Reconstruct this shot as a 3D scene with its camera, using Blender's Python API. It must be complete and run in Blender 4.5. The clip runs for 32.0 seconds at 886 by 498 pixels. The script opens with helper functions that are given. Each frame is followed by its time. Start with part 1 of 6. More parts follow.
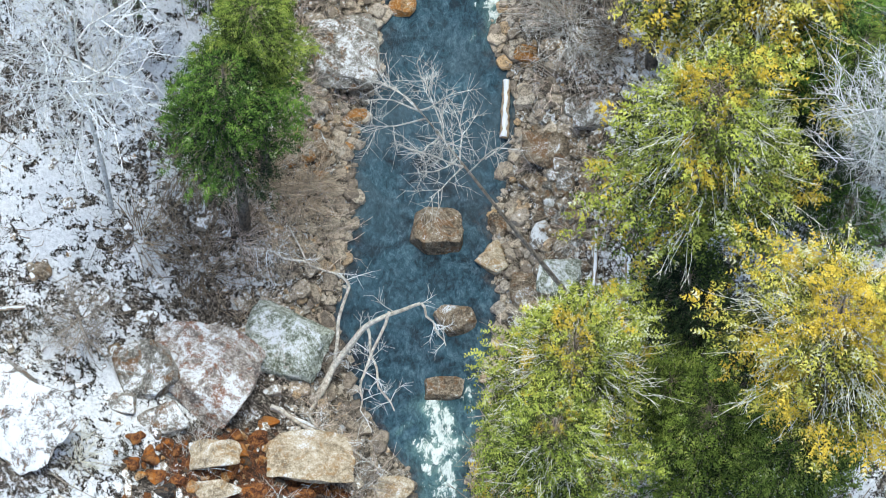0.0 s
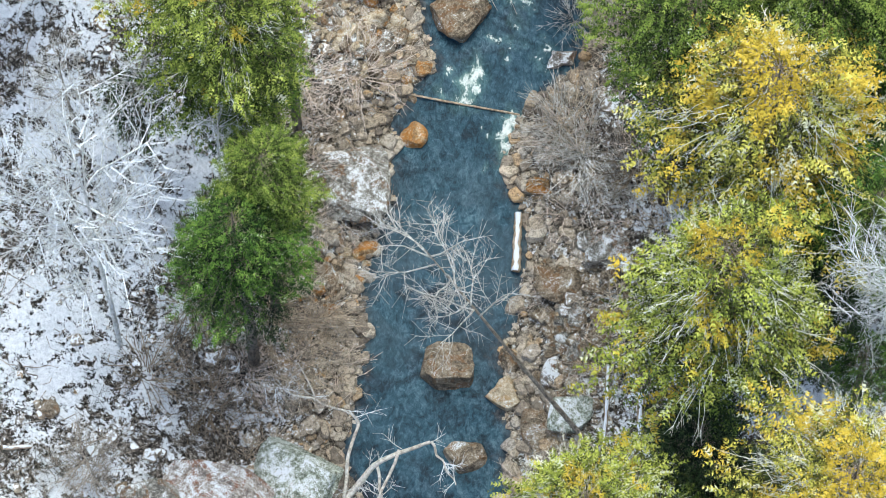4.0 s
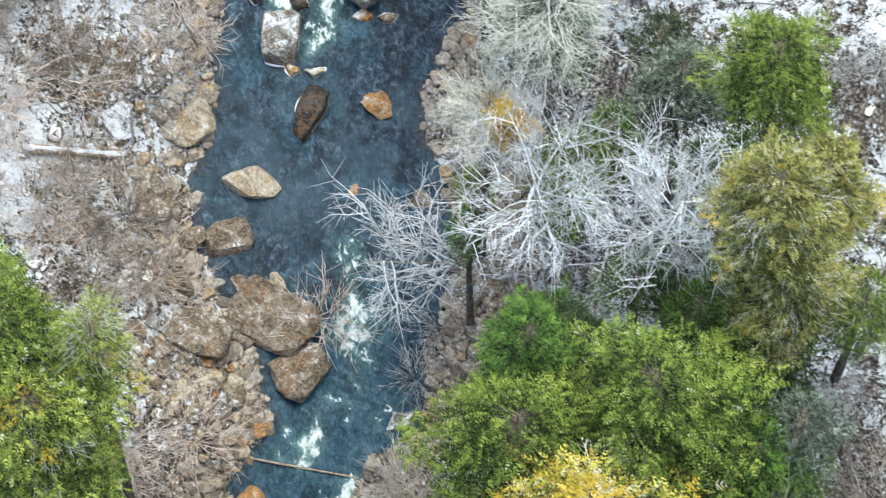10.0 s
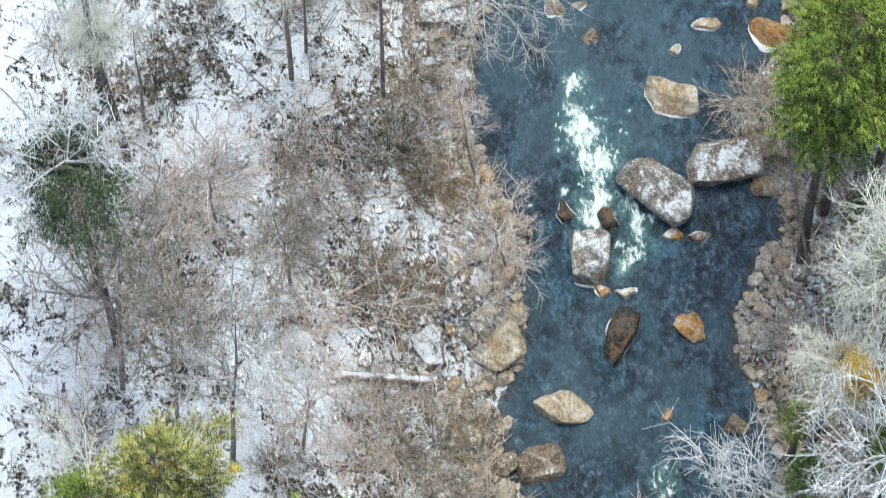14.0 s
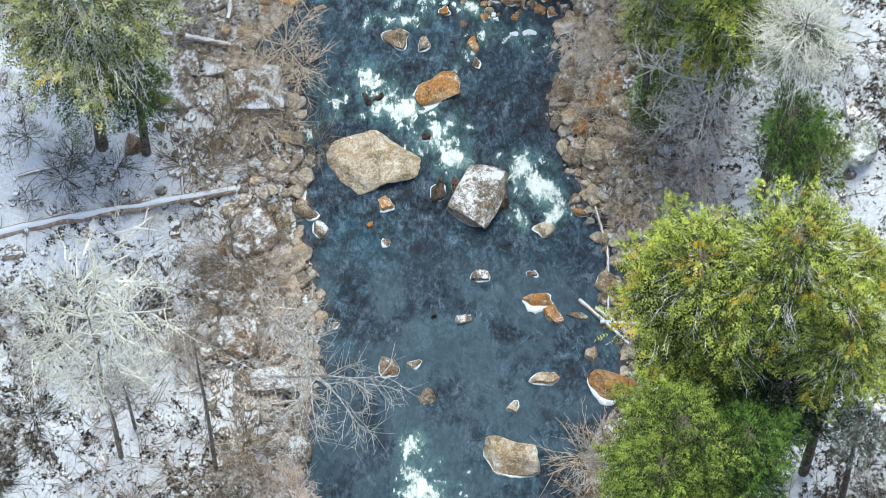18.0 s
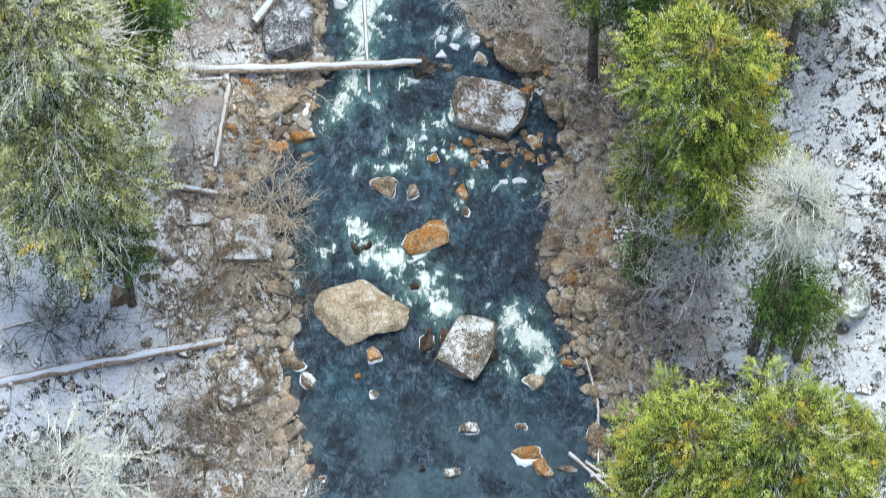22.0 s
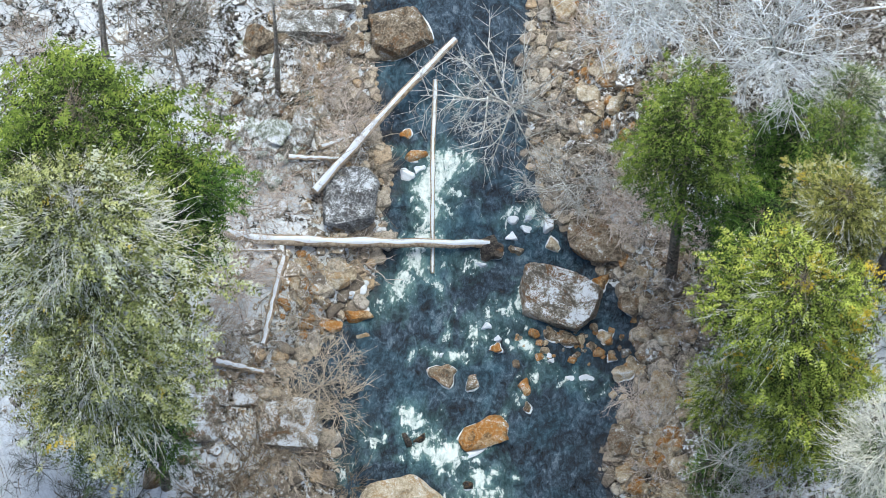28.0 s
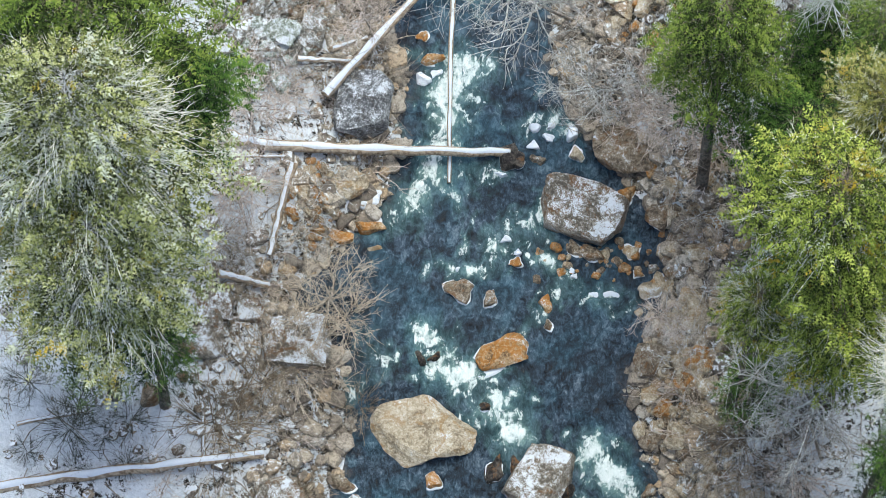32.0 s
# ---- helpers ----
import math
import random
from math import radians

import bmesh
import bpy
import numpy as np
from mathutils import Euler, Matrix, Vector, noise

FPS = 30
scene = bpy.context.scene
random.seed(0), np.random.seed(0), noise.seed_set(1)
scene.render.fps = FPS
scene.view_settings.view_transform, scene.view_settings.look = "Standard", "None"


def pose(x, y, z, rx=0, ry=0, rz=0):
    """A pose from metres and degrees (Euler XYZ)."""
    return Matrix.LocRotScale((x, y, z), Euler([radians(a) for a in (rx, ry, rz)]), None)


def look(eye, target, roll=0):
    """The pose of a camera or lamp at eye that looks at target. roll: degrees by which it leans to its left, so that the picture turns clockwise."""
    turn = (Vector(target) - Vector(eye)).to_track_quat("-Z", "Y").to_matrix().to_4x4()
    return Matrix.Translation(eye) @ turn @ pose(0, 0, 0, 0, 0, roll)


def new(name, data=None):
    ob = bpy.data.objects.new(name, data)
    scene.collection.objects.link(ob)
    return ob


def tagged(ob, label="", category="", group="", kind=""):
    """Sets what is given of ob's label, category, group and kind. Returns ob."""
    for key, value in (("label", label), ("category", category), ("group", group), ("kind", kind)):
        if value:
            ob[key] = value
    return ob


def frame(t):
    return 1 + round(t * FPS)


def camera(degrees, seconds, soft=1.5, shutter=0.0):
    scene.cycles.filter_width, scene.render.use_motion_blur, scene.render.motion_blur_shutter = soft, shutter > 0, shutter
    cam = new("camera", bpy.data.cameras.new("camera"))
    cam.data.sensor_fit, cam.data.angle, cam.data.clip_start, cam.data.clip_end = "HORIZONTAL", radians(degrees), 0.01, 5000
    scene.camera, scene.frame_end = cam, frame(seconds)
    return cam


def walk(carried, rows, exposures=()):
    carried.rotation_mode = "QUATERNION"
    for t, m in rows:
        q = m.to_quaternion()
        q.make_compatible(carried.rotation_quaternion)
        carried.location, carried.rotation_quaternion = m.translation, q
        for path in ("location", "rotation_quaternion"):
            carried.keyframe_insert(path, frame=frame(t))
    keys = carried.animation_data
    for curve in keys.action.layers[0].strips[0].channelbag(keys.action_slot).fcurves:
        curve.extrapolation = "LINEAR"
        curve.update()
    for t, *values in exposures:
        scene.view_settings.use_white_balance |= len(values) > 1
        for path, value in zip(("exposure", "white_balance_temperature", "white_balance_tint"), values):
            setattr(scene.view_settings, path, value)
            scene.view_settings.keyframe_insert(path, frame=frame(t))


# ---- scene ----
cam = camera(12.0, 32.0, soft=0.3, shutter=0.5)
PATH = [
    (0, 0.210, -42.719, 162.236, 0.227, -70.635, 0.341),
    (0.5, 0.099, -42.292, 162.154, 0.067, -70.554, 0.510),
    (1, -0.182, -41.621, 162.267, -0.120, -70.596, 0.754),
    (1.5, -0.282, -40.796, 162.323, 0.005, -70.622, 0.591),
    (2, -0.401, -39.971, 162.472, 0.074, -70.644, 0.557),
    (2.5, -0.451, -39.036, 162.386, 0.113, -70.590, 0.556),
    (4.5, 0.778, -36.503, 163.108, 0.794, -70.599, 0.138),
    (5, 1.808, -35.629, 163.481, 0.823, -70.695, 0.032),
    (5.5, 3.448, -34.749, 163.681, 1.011, -70.725, -0.084),
    (6, 5.464, -33.796, 163.600, 0.742, -70.760, 0.321),
    (6.5, 7.538, -31.879, 163.761, 1.114, -70.944, -0.159),
    (7, 8.743, -30.115, 163.735, 1.189, -71.006, -0.213),
    (7.5, 9.546, -27.956, 163.760, 1.141, -71.011, -0.137),
    (8, 9.714, -25.963, 164.115, 1.066, -71.078, -0.059),
    (8.5, 9.537, -23.959, 164.266, 1.147, -71.126, -0.094),
    (9, 8.648, -22.163, 164.509, 0.773, -71.237, 0.166),
    (9.5, 7.384, -20.570, 164.620, 0.418, -71.310, 0.513),
    (10, 6.024, -19.515, 164.676, 0.191, -71.335, 0.761),
    (10.5, 4.184, -18.377, 164.733, -0.030, -71.393, 1.015),
    (11, 2.158, -17.595, 164.652, -0.262, -71.382, 1.275),
    (11.5, -0.427, -16.891, 164.851, -0.154, -71.475, 1.157),
    (12, -2.491, -16.183, 164.846, 0.103, -71.483, 0.984),
    (12.5, -3.947, -14.835, 164.787, 0.461, -71.533, 0.674),
    (13, -5.161, -13.391, 164.635, 0.516, -71.536, 0.730),
    (13.5, -6.010, -11.363, 164.823, 0.723, -71.622, 0.432),
    (15.5, -4.892, -3.387, 164.674, 2.230, -71.143, -2.023),
    (16, -4.007, -1.023, 164.896, 0.907, -71.137, -1.601),
    (16.5, -3.039, 1.248, 165.233, -0.663, -71.200, -0.743),
    (17, -2.108, 3.022, 165.236, 0.219, -71.250, -1.593),
    (17.5, -1.446, 4.252, 165.288, -0.723, -71.223, -0.635),
    (18, -1.188, 4.804, 165.504, -0.828, -71.108, -0.532),
    (18.5, -0.956, 5.612, 165.542, -0.839, -71.172, -0.623),
    (19, -0.871, 5.785, 165.453, -0.860, -71.141, -0.593),
    (19.5, -0.891, 5.939, 165.492, -0.901, -71.154, -0.592),
    (20, -0.988, 6.169, 165.716, -0.982, -71.165, -0.463),
    (20.5, -0.768, 7.010, 165.660, -0.733, -71.197, -0.723),
    (21, -0.829, 8.155, 165.768, -0.888, -71.227, -0.440),
    (21.5, -0.770, 9.817, 165.944, -0.925, -71.249, -0.383),
    (22, -0.676, 11.635, 166.009, -0.934, -71.244, -0.343),
    (22.5, -1.324, 14.176, 166.208, -1.780, -71.284, 0.556),
    (23, -1.577, 15.631, 166.102, -2.203, -71.023, 1.061),
    (23.5, -1.203, 16.939, 166.008, -1.917, -70.835, 0.845),
    (24, -0.662, 18.317, 165.863, -1.418, -70.866, 0.342),
    (24.5, -0.614, 19.335, 165.890, -1.152, -70.870, 0.496),
    (25, -1.046, 20.610, 165.245, -1.204, -71.000, 0.986),
    (25.5, -1.086, 21.039, 164.108, -0.613, -70.910, 1.227),
    (27.5, -1.050, 22.035, 159.396, 0.884, -71.143, 1.149),
    (28, -1.323, 22.233, 157.987, 1.067, -71.210, 1.296),
    (28.5, -1.458, 22.228, 157.025, 1.414, -71.244, 1.305),
    (29, -1.452, 22.460, 155.740, 1.623, -71.337, 1.262),
    (29.5, -1.478, 22.082, 154.556, 1.593, -71.204, 1.288),
    (30, -1.380, 22.210, 153.249, 1.700, -71.256, 1.257),
    (30.5, -1.291, 22.071, 152.004, 1.803, -71.208, 1.196),
    (31, -1.287, 22.450, 150.780, 1.821, -71.365, 1.108),
    (31.5, -1.259, 22.064, 149.702, 1.808, -71.250, 1.215),
    (32, -1.220, 22.386, 148.525, 1.814, -71.392, 1.070),
]


def aim(x, y, z, yaw, pitch, roll):
    return pose(x, y, z, 0, 0, yaw) @ pose(0, 0, 0, 90 + pitch, 0, 0) @ pose(0, 0, 0, 0, 0, roll)


walk(cam, [(row[0], aim(*row[1:])) for row in PATH], exposures=((0.0, 0.71, 6320, 2), (6.0, 0.79, 6320, 2), (9.0, 0.81, 6320, 2), (13.0, 0.71, 6320, 2), (20.0, 0.65, 6320, 2), (24.0, 0.56, 6320, 2), (28.0, 0.51, 6320, 2), (32.0, 0.56, 6320, 2)))

# ---- sky and sun: overcast winter day ----
world = bpy.data.worlds.new("overcast_sky")
scene.world = world
world.use_nodes = True
sky = world.node_tree.nodes.new("ShaderNodeTexSky")
sky.sky_type, sky.sun_disc = "NISHITA", False
sky.sun_elevation, sky.sun_rotation = radians(74), radians(11)
sky.air_density, sky.dust_density, sky.ozone_density = 1.0, 3.0, 1.0
background = world.node_tree.nodes["Background"]
world.node_tree.links.new(sky.outputs[0], background.inputs[0])
background.inputs[1].default_value = 0.19
sun = new("sun", bpy.data.lights.new("sun", "SUN"))
sun.data.energy, sun.data.angle, sun.data.color = 1.3, radians(30), (0.95, 0.985, 0.9)
sun.matrix_world = look((0, 0, 90), (-3, -16, 32))

# ---- materials ----


class Nodes:
    """A node material with short calls."""

    def __init__(self, name):
        self.material = bpy.data.materials.new(name)
        self.material.use_nodes = True
        self.tree = self.material.node_tree
        self.shader = self.tree.nodes["Principled BSDF"]

    def node(self, kind, **sets):
        made = self.tree.nodes.new("ShaderNode" + kind)
        for key, value in sets.items():
            if key == "operation":
                made.operation = value
            elif key == "blend":
                made.blend_type = value
        return made

    def link(self, a, b):
        self.tree.links.new(a, b)

    def coords(self, scale=(1, 1, 1), world_space=False, turn=0.0):
        mapping = self.node("Mapping")
        mapping.inputs["Scale"].default_value = scale
        mapping.inputs["Rotation"].default_value = (0, 0, turn)
        if world_space:
            self.link(self.node("NewGeometry").outputs["Position"], mapping.inputs[0])
        else:
            self.link(self.node("TexCoord").outputs["Object"], mapping.inputs[0])
        return mapping.outputs[0]

    def noise(self, at, scale, detail=4.0, rough=0.6, warp=0.0, gain=2.2):
        made = self.node("TexNoise")
        made.inputs["Scale"].default_value, made.inputs["Detail"].default_value = scale, detail
        made.inputs["Roughness"].default_value, made.inputs["Distortion"].default_value = rough, warp
        self.link(at, made.inputs["Vector"])
        return self.math("ADD", self.math("MULTIPLY", made.outputs[0], gain), 0.5 - 0.5 * gain)

    def ramp(self, value, *stops):
        if stops[-1][0] > 1:
            value, stops = self.math("MULTIPLY", value, 0.5), [(at / 2, colour) for at, colour in stops]
        made = self.node("ValToRGB")
        band = made.color_ramp.elements
        while len(band) < len(stops):
            band.new(0.5)
        for one, (at, colour) in zip(band, stops):
            one.position = at
            one.color = (*colour, 1) if isinstance(colour, tuple) else (colour, colour, colour, 1)
        self.link(value, made.inputs[0])
        return made.outputs[0]

    def mix(self, factor, a, b, blend="MIX"):
        made = self.node("MixRGB", blend=blend)
        for value, slot in ((factor, made.inputs[0]), (a, made.inputs[1]), (b, made.inputs[2])):
            if isinstance(value, (int, float)):
                slot.default_value = value if slot is made.inputs[0] else (value, value, value, 1)
            elif isinstance(value, tuple):
                slot.default_value = (*value, 1)
            else:
                self.link(value, slot)
        return made.outputs[0]

    def math(self, operation, a, b):
        made = self.node("Math", operation=operation)
        for value, slot in ((a, made.inputs[0]), (b, made.inputs[1])):
            if isinstance(value, (int, float)):
                slot.default_value = value
            else:
                self.link(value, slot)
        return made.outputs[0]

    def attribute(self, name):
        made = self.node("Attribute")
        made.attribute_name = name
        return made.outputs["Fac"]

    def island(self):
        return self.node("NewGeometry").outputs["Random Per Island"]

    def random(self):
        return self.node("ObjectInfo").outputs["Random"]

    def up(self):
        split = self.node("SeparateXYZ")
        self.link(self.node("NewGeometry").outputs["Normal"], split.inputs[0])
        return split.outputs[2]

    def done(self, colour, rough=0.8, height=None, depth=0.05, strength=0.6, specular=0.3):
        self.link(colour, self.shader.inputs["Base Color"])
        if isinstance(rough, (int, float)):
            self.shader.inputs["Roughness"].default_value = rough
        else:
            self.link(rough, self.shader.inputs["Roughness"])
        self.shader.inputs["Specular IOR Level"].default_value = specular
        if height is not None:
            bump = self.node("Bump")
            bump.inputs["Strength"].default_value, bump.inputs["Distance"].default_value = strength, depth
            self.link(height, bump.inputs["Height"])
            self.link(bump.outputs[0], self.shader.inputs["Normal"])
        return self.material


SNOW = (0.77, 0.79, 0.825)


def ground_material():
    n = Nodes("snowy_forest_floor")
    at = n.coords(world_space=True)
    big, mid, fine, grain = n.noise(at, 0.25, 3), n.noise(at, 1.5, 5, 0.65, 0.6), n.noise(at, 6.5, 5, 0.72, 0.4), n.noise(at, 25.0, 3, 0.75)
    litter = n.ramp(n.math("ADD", n.math("MULTIPLY", fine, 0.6), n.math("MULTIPLY", grain, 0.4)), (0.3, (0.008, 0.007, 0.006)), (0.42, (0.055, 0.046, 0.038)), (0.54, (0.25, 0.21, 0.175)), (0.7, (0.66, 0.61, 0.55)))
    russet = n.ramp(grain, (0.3, (0.075, 0.055, 0.043)), (0.7, (0.38, 0.3, 0.24)))
    litter = n.mix(n.ramp(mid, (0.45, 0.0), (0.65, 0.6)), litter, russet)
    gravel = n.ramp(n.math("ADD", n.math("MULTIPLY", fine, 0.55), n.math("MULTIPLY", grain, 0.45)), (0.28, (0.016, 0.013, 0.011)), (0.42, (0.16, 0.13, 0.102)), (0.56, (0.42, 0.355, 0.28)), (0.76, (0.68, 0.61, 0.52)))
    shore = n.attribute("shore")
    soil = n.mix(n.ramp(n.math("ADD", shore, n.math("MULTIPLY", mid, 0.6)), (0.5, 0.0), (0.95, 1.0)), gravel, litter)
    rusty = n.ramp(grain, (0.25, (0.035, 0.012, 0.006)), (0.55, (0.19, 0.06, 0.018)), (0.8, (0.42, 0.16, 0.04)))
    soil = n.mix(n.ramp(n.math("ADD", n.attribute("iron"), n.math("MULTIPLY", n.math("SUBTRACT", mid, 0.5), 0.5)), (0.3, 0.0), (0.55, 0.9)), soil, rusty)
    clod = n.noise(at, 3.2, 6, 0.78, 0.3, 2.6)
    soil = n.mix(n.ramp(clod, (0.36, 0.8), (0.5, 0.0)), soil, (0.022, 0.018, 0.015))
    cover = n.attribute("cover")
    score = n.math("ADD", n.math("MULTIPLY", mid, 0.85), n.math("MULTIPLY", fine, 0.62))
    score = n.math("ADD", score, n.math("MULTIPLY", grain, 0.36))
    score = n.math("ADD", score, n.math("MULTIPLY", n.math("SUBTRACT", cover, 0.5), 0.62))
    score = n.math("ADD", score, n.math("MULTIPLY", big, 0.35))
    snow = n.ramp(score, (1.05, 0.0), (1.11, 1.0))
    colour = n.mix(snow, soil, n.mix(n.ramp(n.math("ADD", n.math("MULTIPLY", grain, 0.5), n.math("MULTIPLY", fine, 0.5)), (0.35, 0.0), (0.65, 1.0)), (0.55, 0.57, 0.605), SNOW))
    height = n.math("ADD", n.math("MULTIPLY", fine, 0.9), n.math("MULTIPLY", grain, 0.6))
    relief = n.math("MULTIPLY", height, n.math("SUBTRACT", 1.0, n.math("MULTIPLY", snow, 0.78)))
    return n.done(colour, 0.85, n.math("ADD", relief, n.math("MULTIPLY", snow, 1.0)), 0.12, 0.8)


def water_material():
    n = Nodes("river_water")
    at = n.coords(world_space=True)
    flow = n.coords((1.15, 0.75, 1.0), world_space=True, turn=0.4)
    ripple, chop = n.noise(flow, 4.0, 5, 0.6, 1.1, 1.9), n.noise(flow, 17.0, 3, 0.6, 0.3, 1.4)
    wide, mid = n.noise(at, 0.3, 3, 0.55, 0.5), n.noise(at, 1.1, 5, 0.65, 0.9)
    foam, halo, depth, calm = n.attribute("foam"), n.attribute("halo"), n.attribute("depth"), n.attribute("calm")
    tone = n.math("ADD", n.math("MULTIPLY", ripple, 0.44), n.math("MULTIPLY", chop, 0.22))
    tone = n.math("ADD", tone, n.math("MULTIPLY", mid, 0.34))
    # pale ripple crests and dark troughs are painted into the colour
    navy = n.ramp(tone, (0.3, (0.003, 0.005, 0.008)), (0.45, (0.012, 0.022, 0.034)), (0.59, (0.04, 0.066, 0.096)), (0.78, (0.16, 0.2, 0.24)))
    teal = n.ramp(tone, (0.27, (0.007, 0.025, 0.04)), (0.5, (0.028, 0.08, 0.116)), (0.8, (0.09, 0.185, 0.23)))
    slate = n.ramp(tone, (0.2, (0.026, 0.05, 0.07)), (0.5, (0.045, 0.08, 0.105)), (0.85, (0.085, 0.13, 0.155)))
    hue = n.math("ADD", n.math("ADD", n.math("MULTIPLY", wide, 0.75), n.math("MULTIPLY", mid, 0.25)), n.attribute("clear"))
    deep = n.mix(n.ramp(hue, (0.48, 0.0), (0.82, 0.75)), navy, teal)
    # sky reflection on calm water, painted as a pale slate mix
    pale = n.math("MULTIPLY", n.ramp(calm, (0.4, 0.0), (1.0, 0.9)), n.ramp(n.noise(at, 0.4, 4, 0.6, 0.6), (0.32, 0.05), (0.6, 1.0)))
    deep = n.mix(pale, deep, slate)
    bed = n.ramp(n.noise(at, 3.0, 6, 0.72), (0.35, (0.016, 0.015, 0.018)), (0.55, (0.055, 0.05, 0.052)), (0.72, (0.14, 0.12, 0.105)))
    body = n.mix(n.ramp(n.math("ADD", depth, n.math("MULTIPLY", n.math("SUBTRACT", mid, 0.5), 0.4)), (0.02, 0.85), (0.6, 0.0)), deep, bed)
    stream = n.coords((1.25, 0.8, 1.0), world_space=True)
    streak, lace = n.noise(stream, 1.5, 7, 0.66, 0.9, 2.6), n.noise(stream, 4.5, 5, 0.7, 0.5, 2.4)
    milk = n.math("ADD", halo, n.math("MULTIPLY", n.math("SUBTRACT", streak, 0.5), 0.35))
    milk = n.math("MULTIPLY", milk, n.ramp(halo, (0.02, 0.0), (0.14, 1.0)))
    body = n.mix(n.ramp(milk, (0.14, 0.0), (0.7, 0.85)), body, n.ramp(tone, (0.3, (0.03, 0.09, 0.1)), (0.75, (0.17, 0.3, 0.285))))
    body = n.mix(n.ramp(milk, (0.45, 0.0), (0.9, 0.8)), body, (0.4, 0.54, 0.47))
    froth = n.math("ADD", n.math("MULTIPLY", n.math("SUBTRACT", streak, 0.5), 0.85), n.math("MULTIPLY", n.math("SUBTRACT", lace, 0.5), 0.6))
    froth = n.math("MULTIPLY", froth, n.ramp(foam, (0.02, 0.0), (0.2, 1.0), (0.8, 0.9), (1.0, 0.6)))
    white = n.ramp(n.math("ADD", n.math("MULTIPLY", foam, 1.0), froth), (0.54, 0.0), (0.64, 0.6), (0.84, 1.0))
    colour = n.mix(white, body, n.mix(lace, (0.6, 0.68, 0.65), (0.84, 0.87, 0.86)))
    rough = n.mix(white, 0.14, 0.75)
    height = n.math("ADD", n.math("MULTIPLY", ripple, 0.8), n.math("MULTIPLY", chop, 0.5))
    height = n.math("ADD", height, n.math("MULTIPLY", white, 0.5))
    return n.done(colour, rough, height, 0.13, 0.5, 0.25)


def rock_material(name, dark, mid, light, snow=0.0, stain=(0.2, 0.1, 0.04), stained=0.25):
    n = Nodes(name)
    at = n.coords()
    shift = n.node("VectorMath", operation="ADD")
    n.link(at, shift.inputs[0])
    spread = n.math("MULTIPLY", n.random(), 37.0)
    n.link(spread, shift.inputs[1])
    at = shift.outputs[0]
    big, fine, speck = n.noise(at, 1.3, 4, 0.6, 0.8), n.noise(at, 6.0, 6, 0.75, 0.4), n.noise(at, 28.0, 4, 0.75)
    blend = n.math("ADD", n.math("MULTIPLY", big, 0.4), n.math("MULTIPLY", fine, 0.4))
    blend = n.math("ADD", blend, n.math("MULTIPLY", speck, 0.2))
    colour = n.ramp(blend, (0.36, dark), (0.49, mid), (0.62, light))
    colour = n.mix(n.ramp(speck, (0.34, 0.45), (0.46, 0.0)), colour, dark)
    colour = n.mix(n.ramp(n.noise(at, 1.1, 6, 0.75, 1.5), (0.68 - stained * 0.5, 0.0), (0.8 - stained * 0.5, 0.75)), colour, stain)
    lichen = n.ramp(n.noise(at, 11.0, 4, 0.7), (0.6, 0.0), (0.68, 0.7))
    colour = n.mix(lichen, colour, light)
    if snow:
        patch = n.math("ADD", n.math("MULTIPLY", fine, 0.8), n.math("MULTIPLY", n.ramp(n.up(), (0.55, 0.0), (0.97, 1.0)), snow))
        patch = n.math("ADD", patch, n.math("MULTIPLY", n.math("SUBTRACT", speck, 0.5), 0.9))
        patch = n.math("ADD", patch, n.math("MULTIPLY", n.math("SUBTRACT", big, 0.5), 1.0))
        colour = n.mix(n.ramp(patch, (0.84, 0.0), (0.94, 1.0)), colour, SNOW)
    layer = n.noise(n.coords((0.6, 0.6, 5.0)), 2.2, 3, 0.6)
    height = n.math("ADD", n.math("ADD", fine, n.math("MULTIPLY", speck, 0.35)), n.math("MULTIPLY", layer, 0.5))
    return n.done(colour, 0.82, height, 0.08, 0.7)


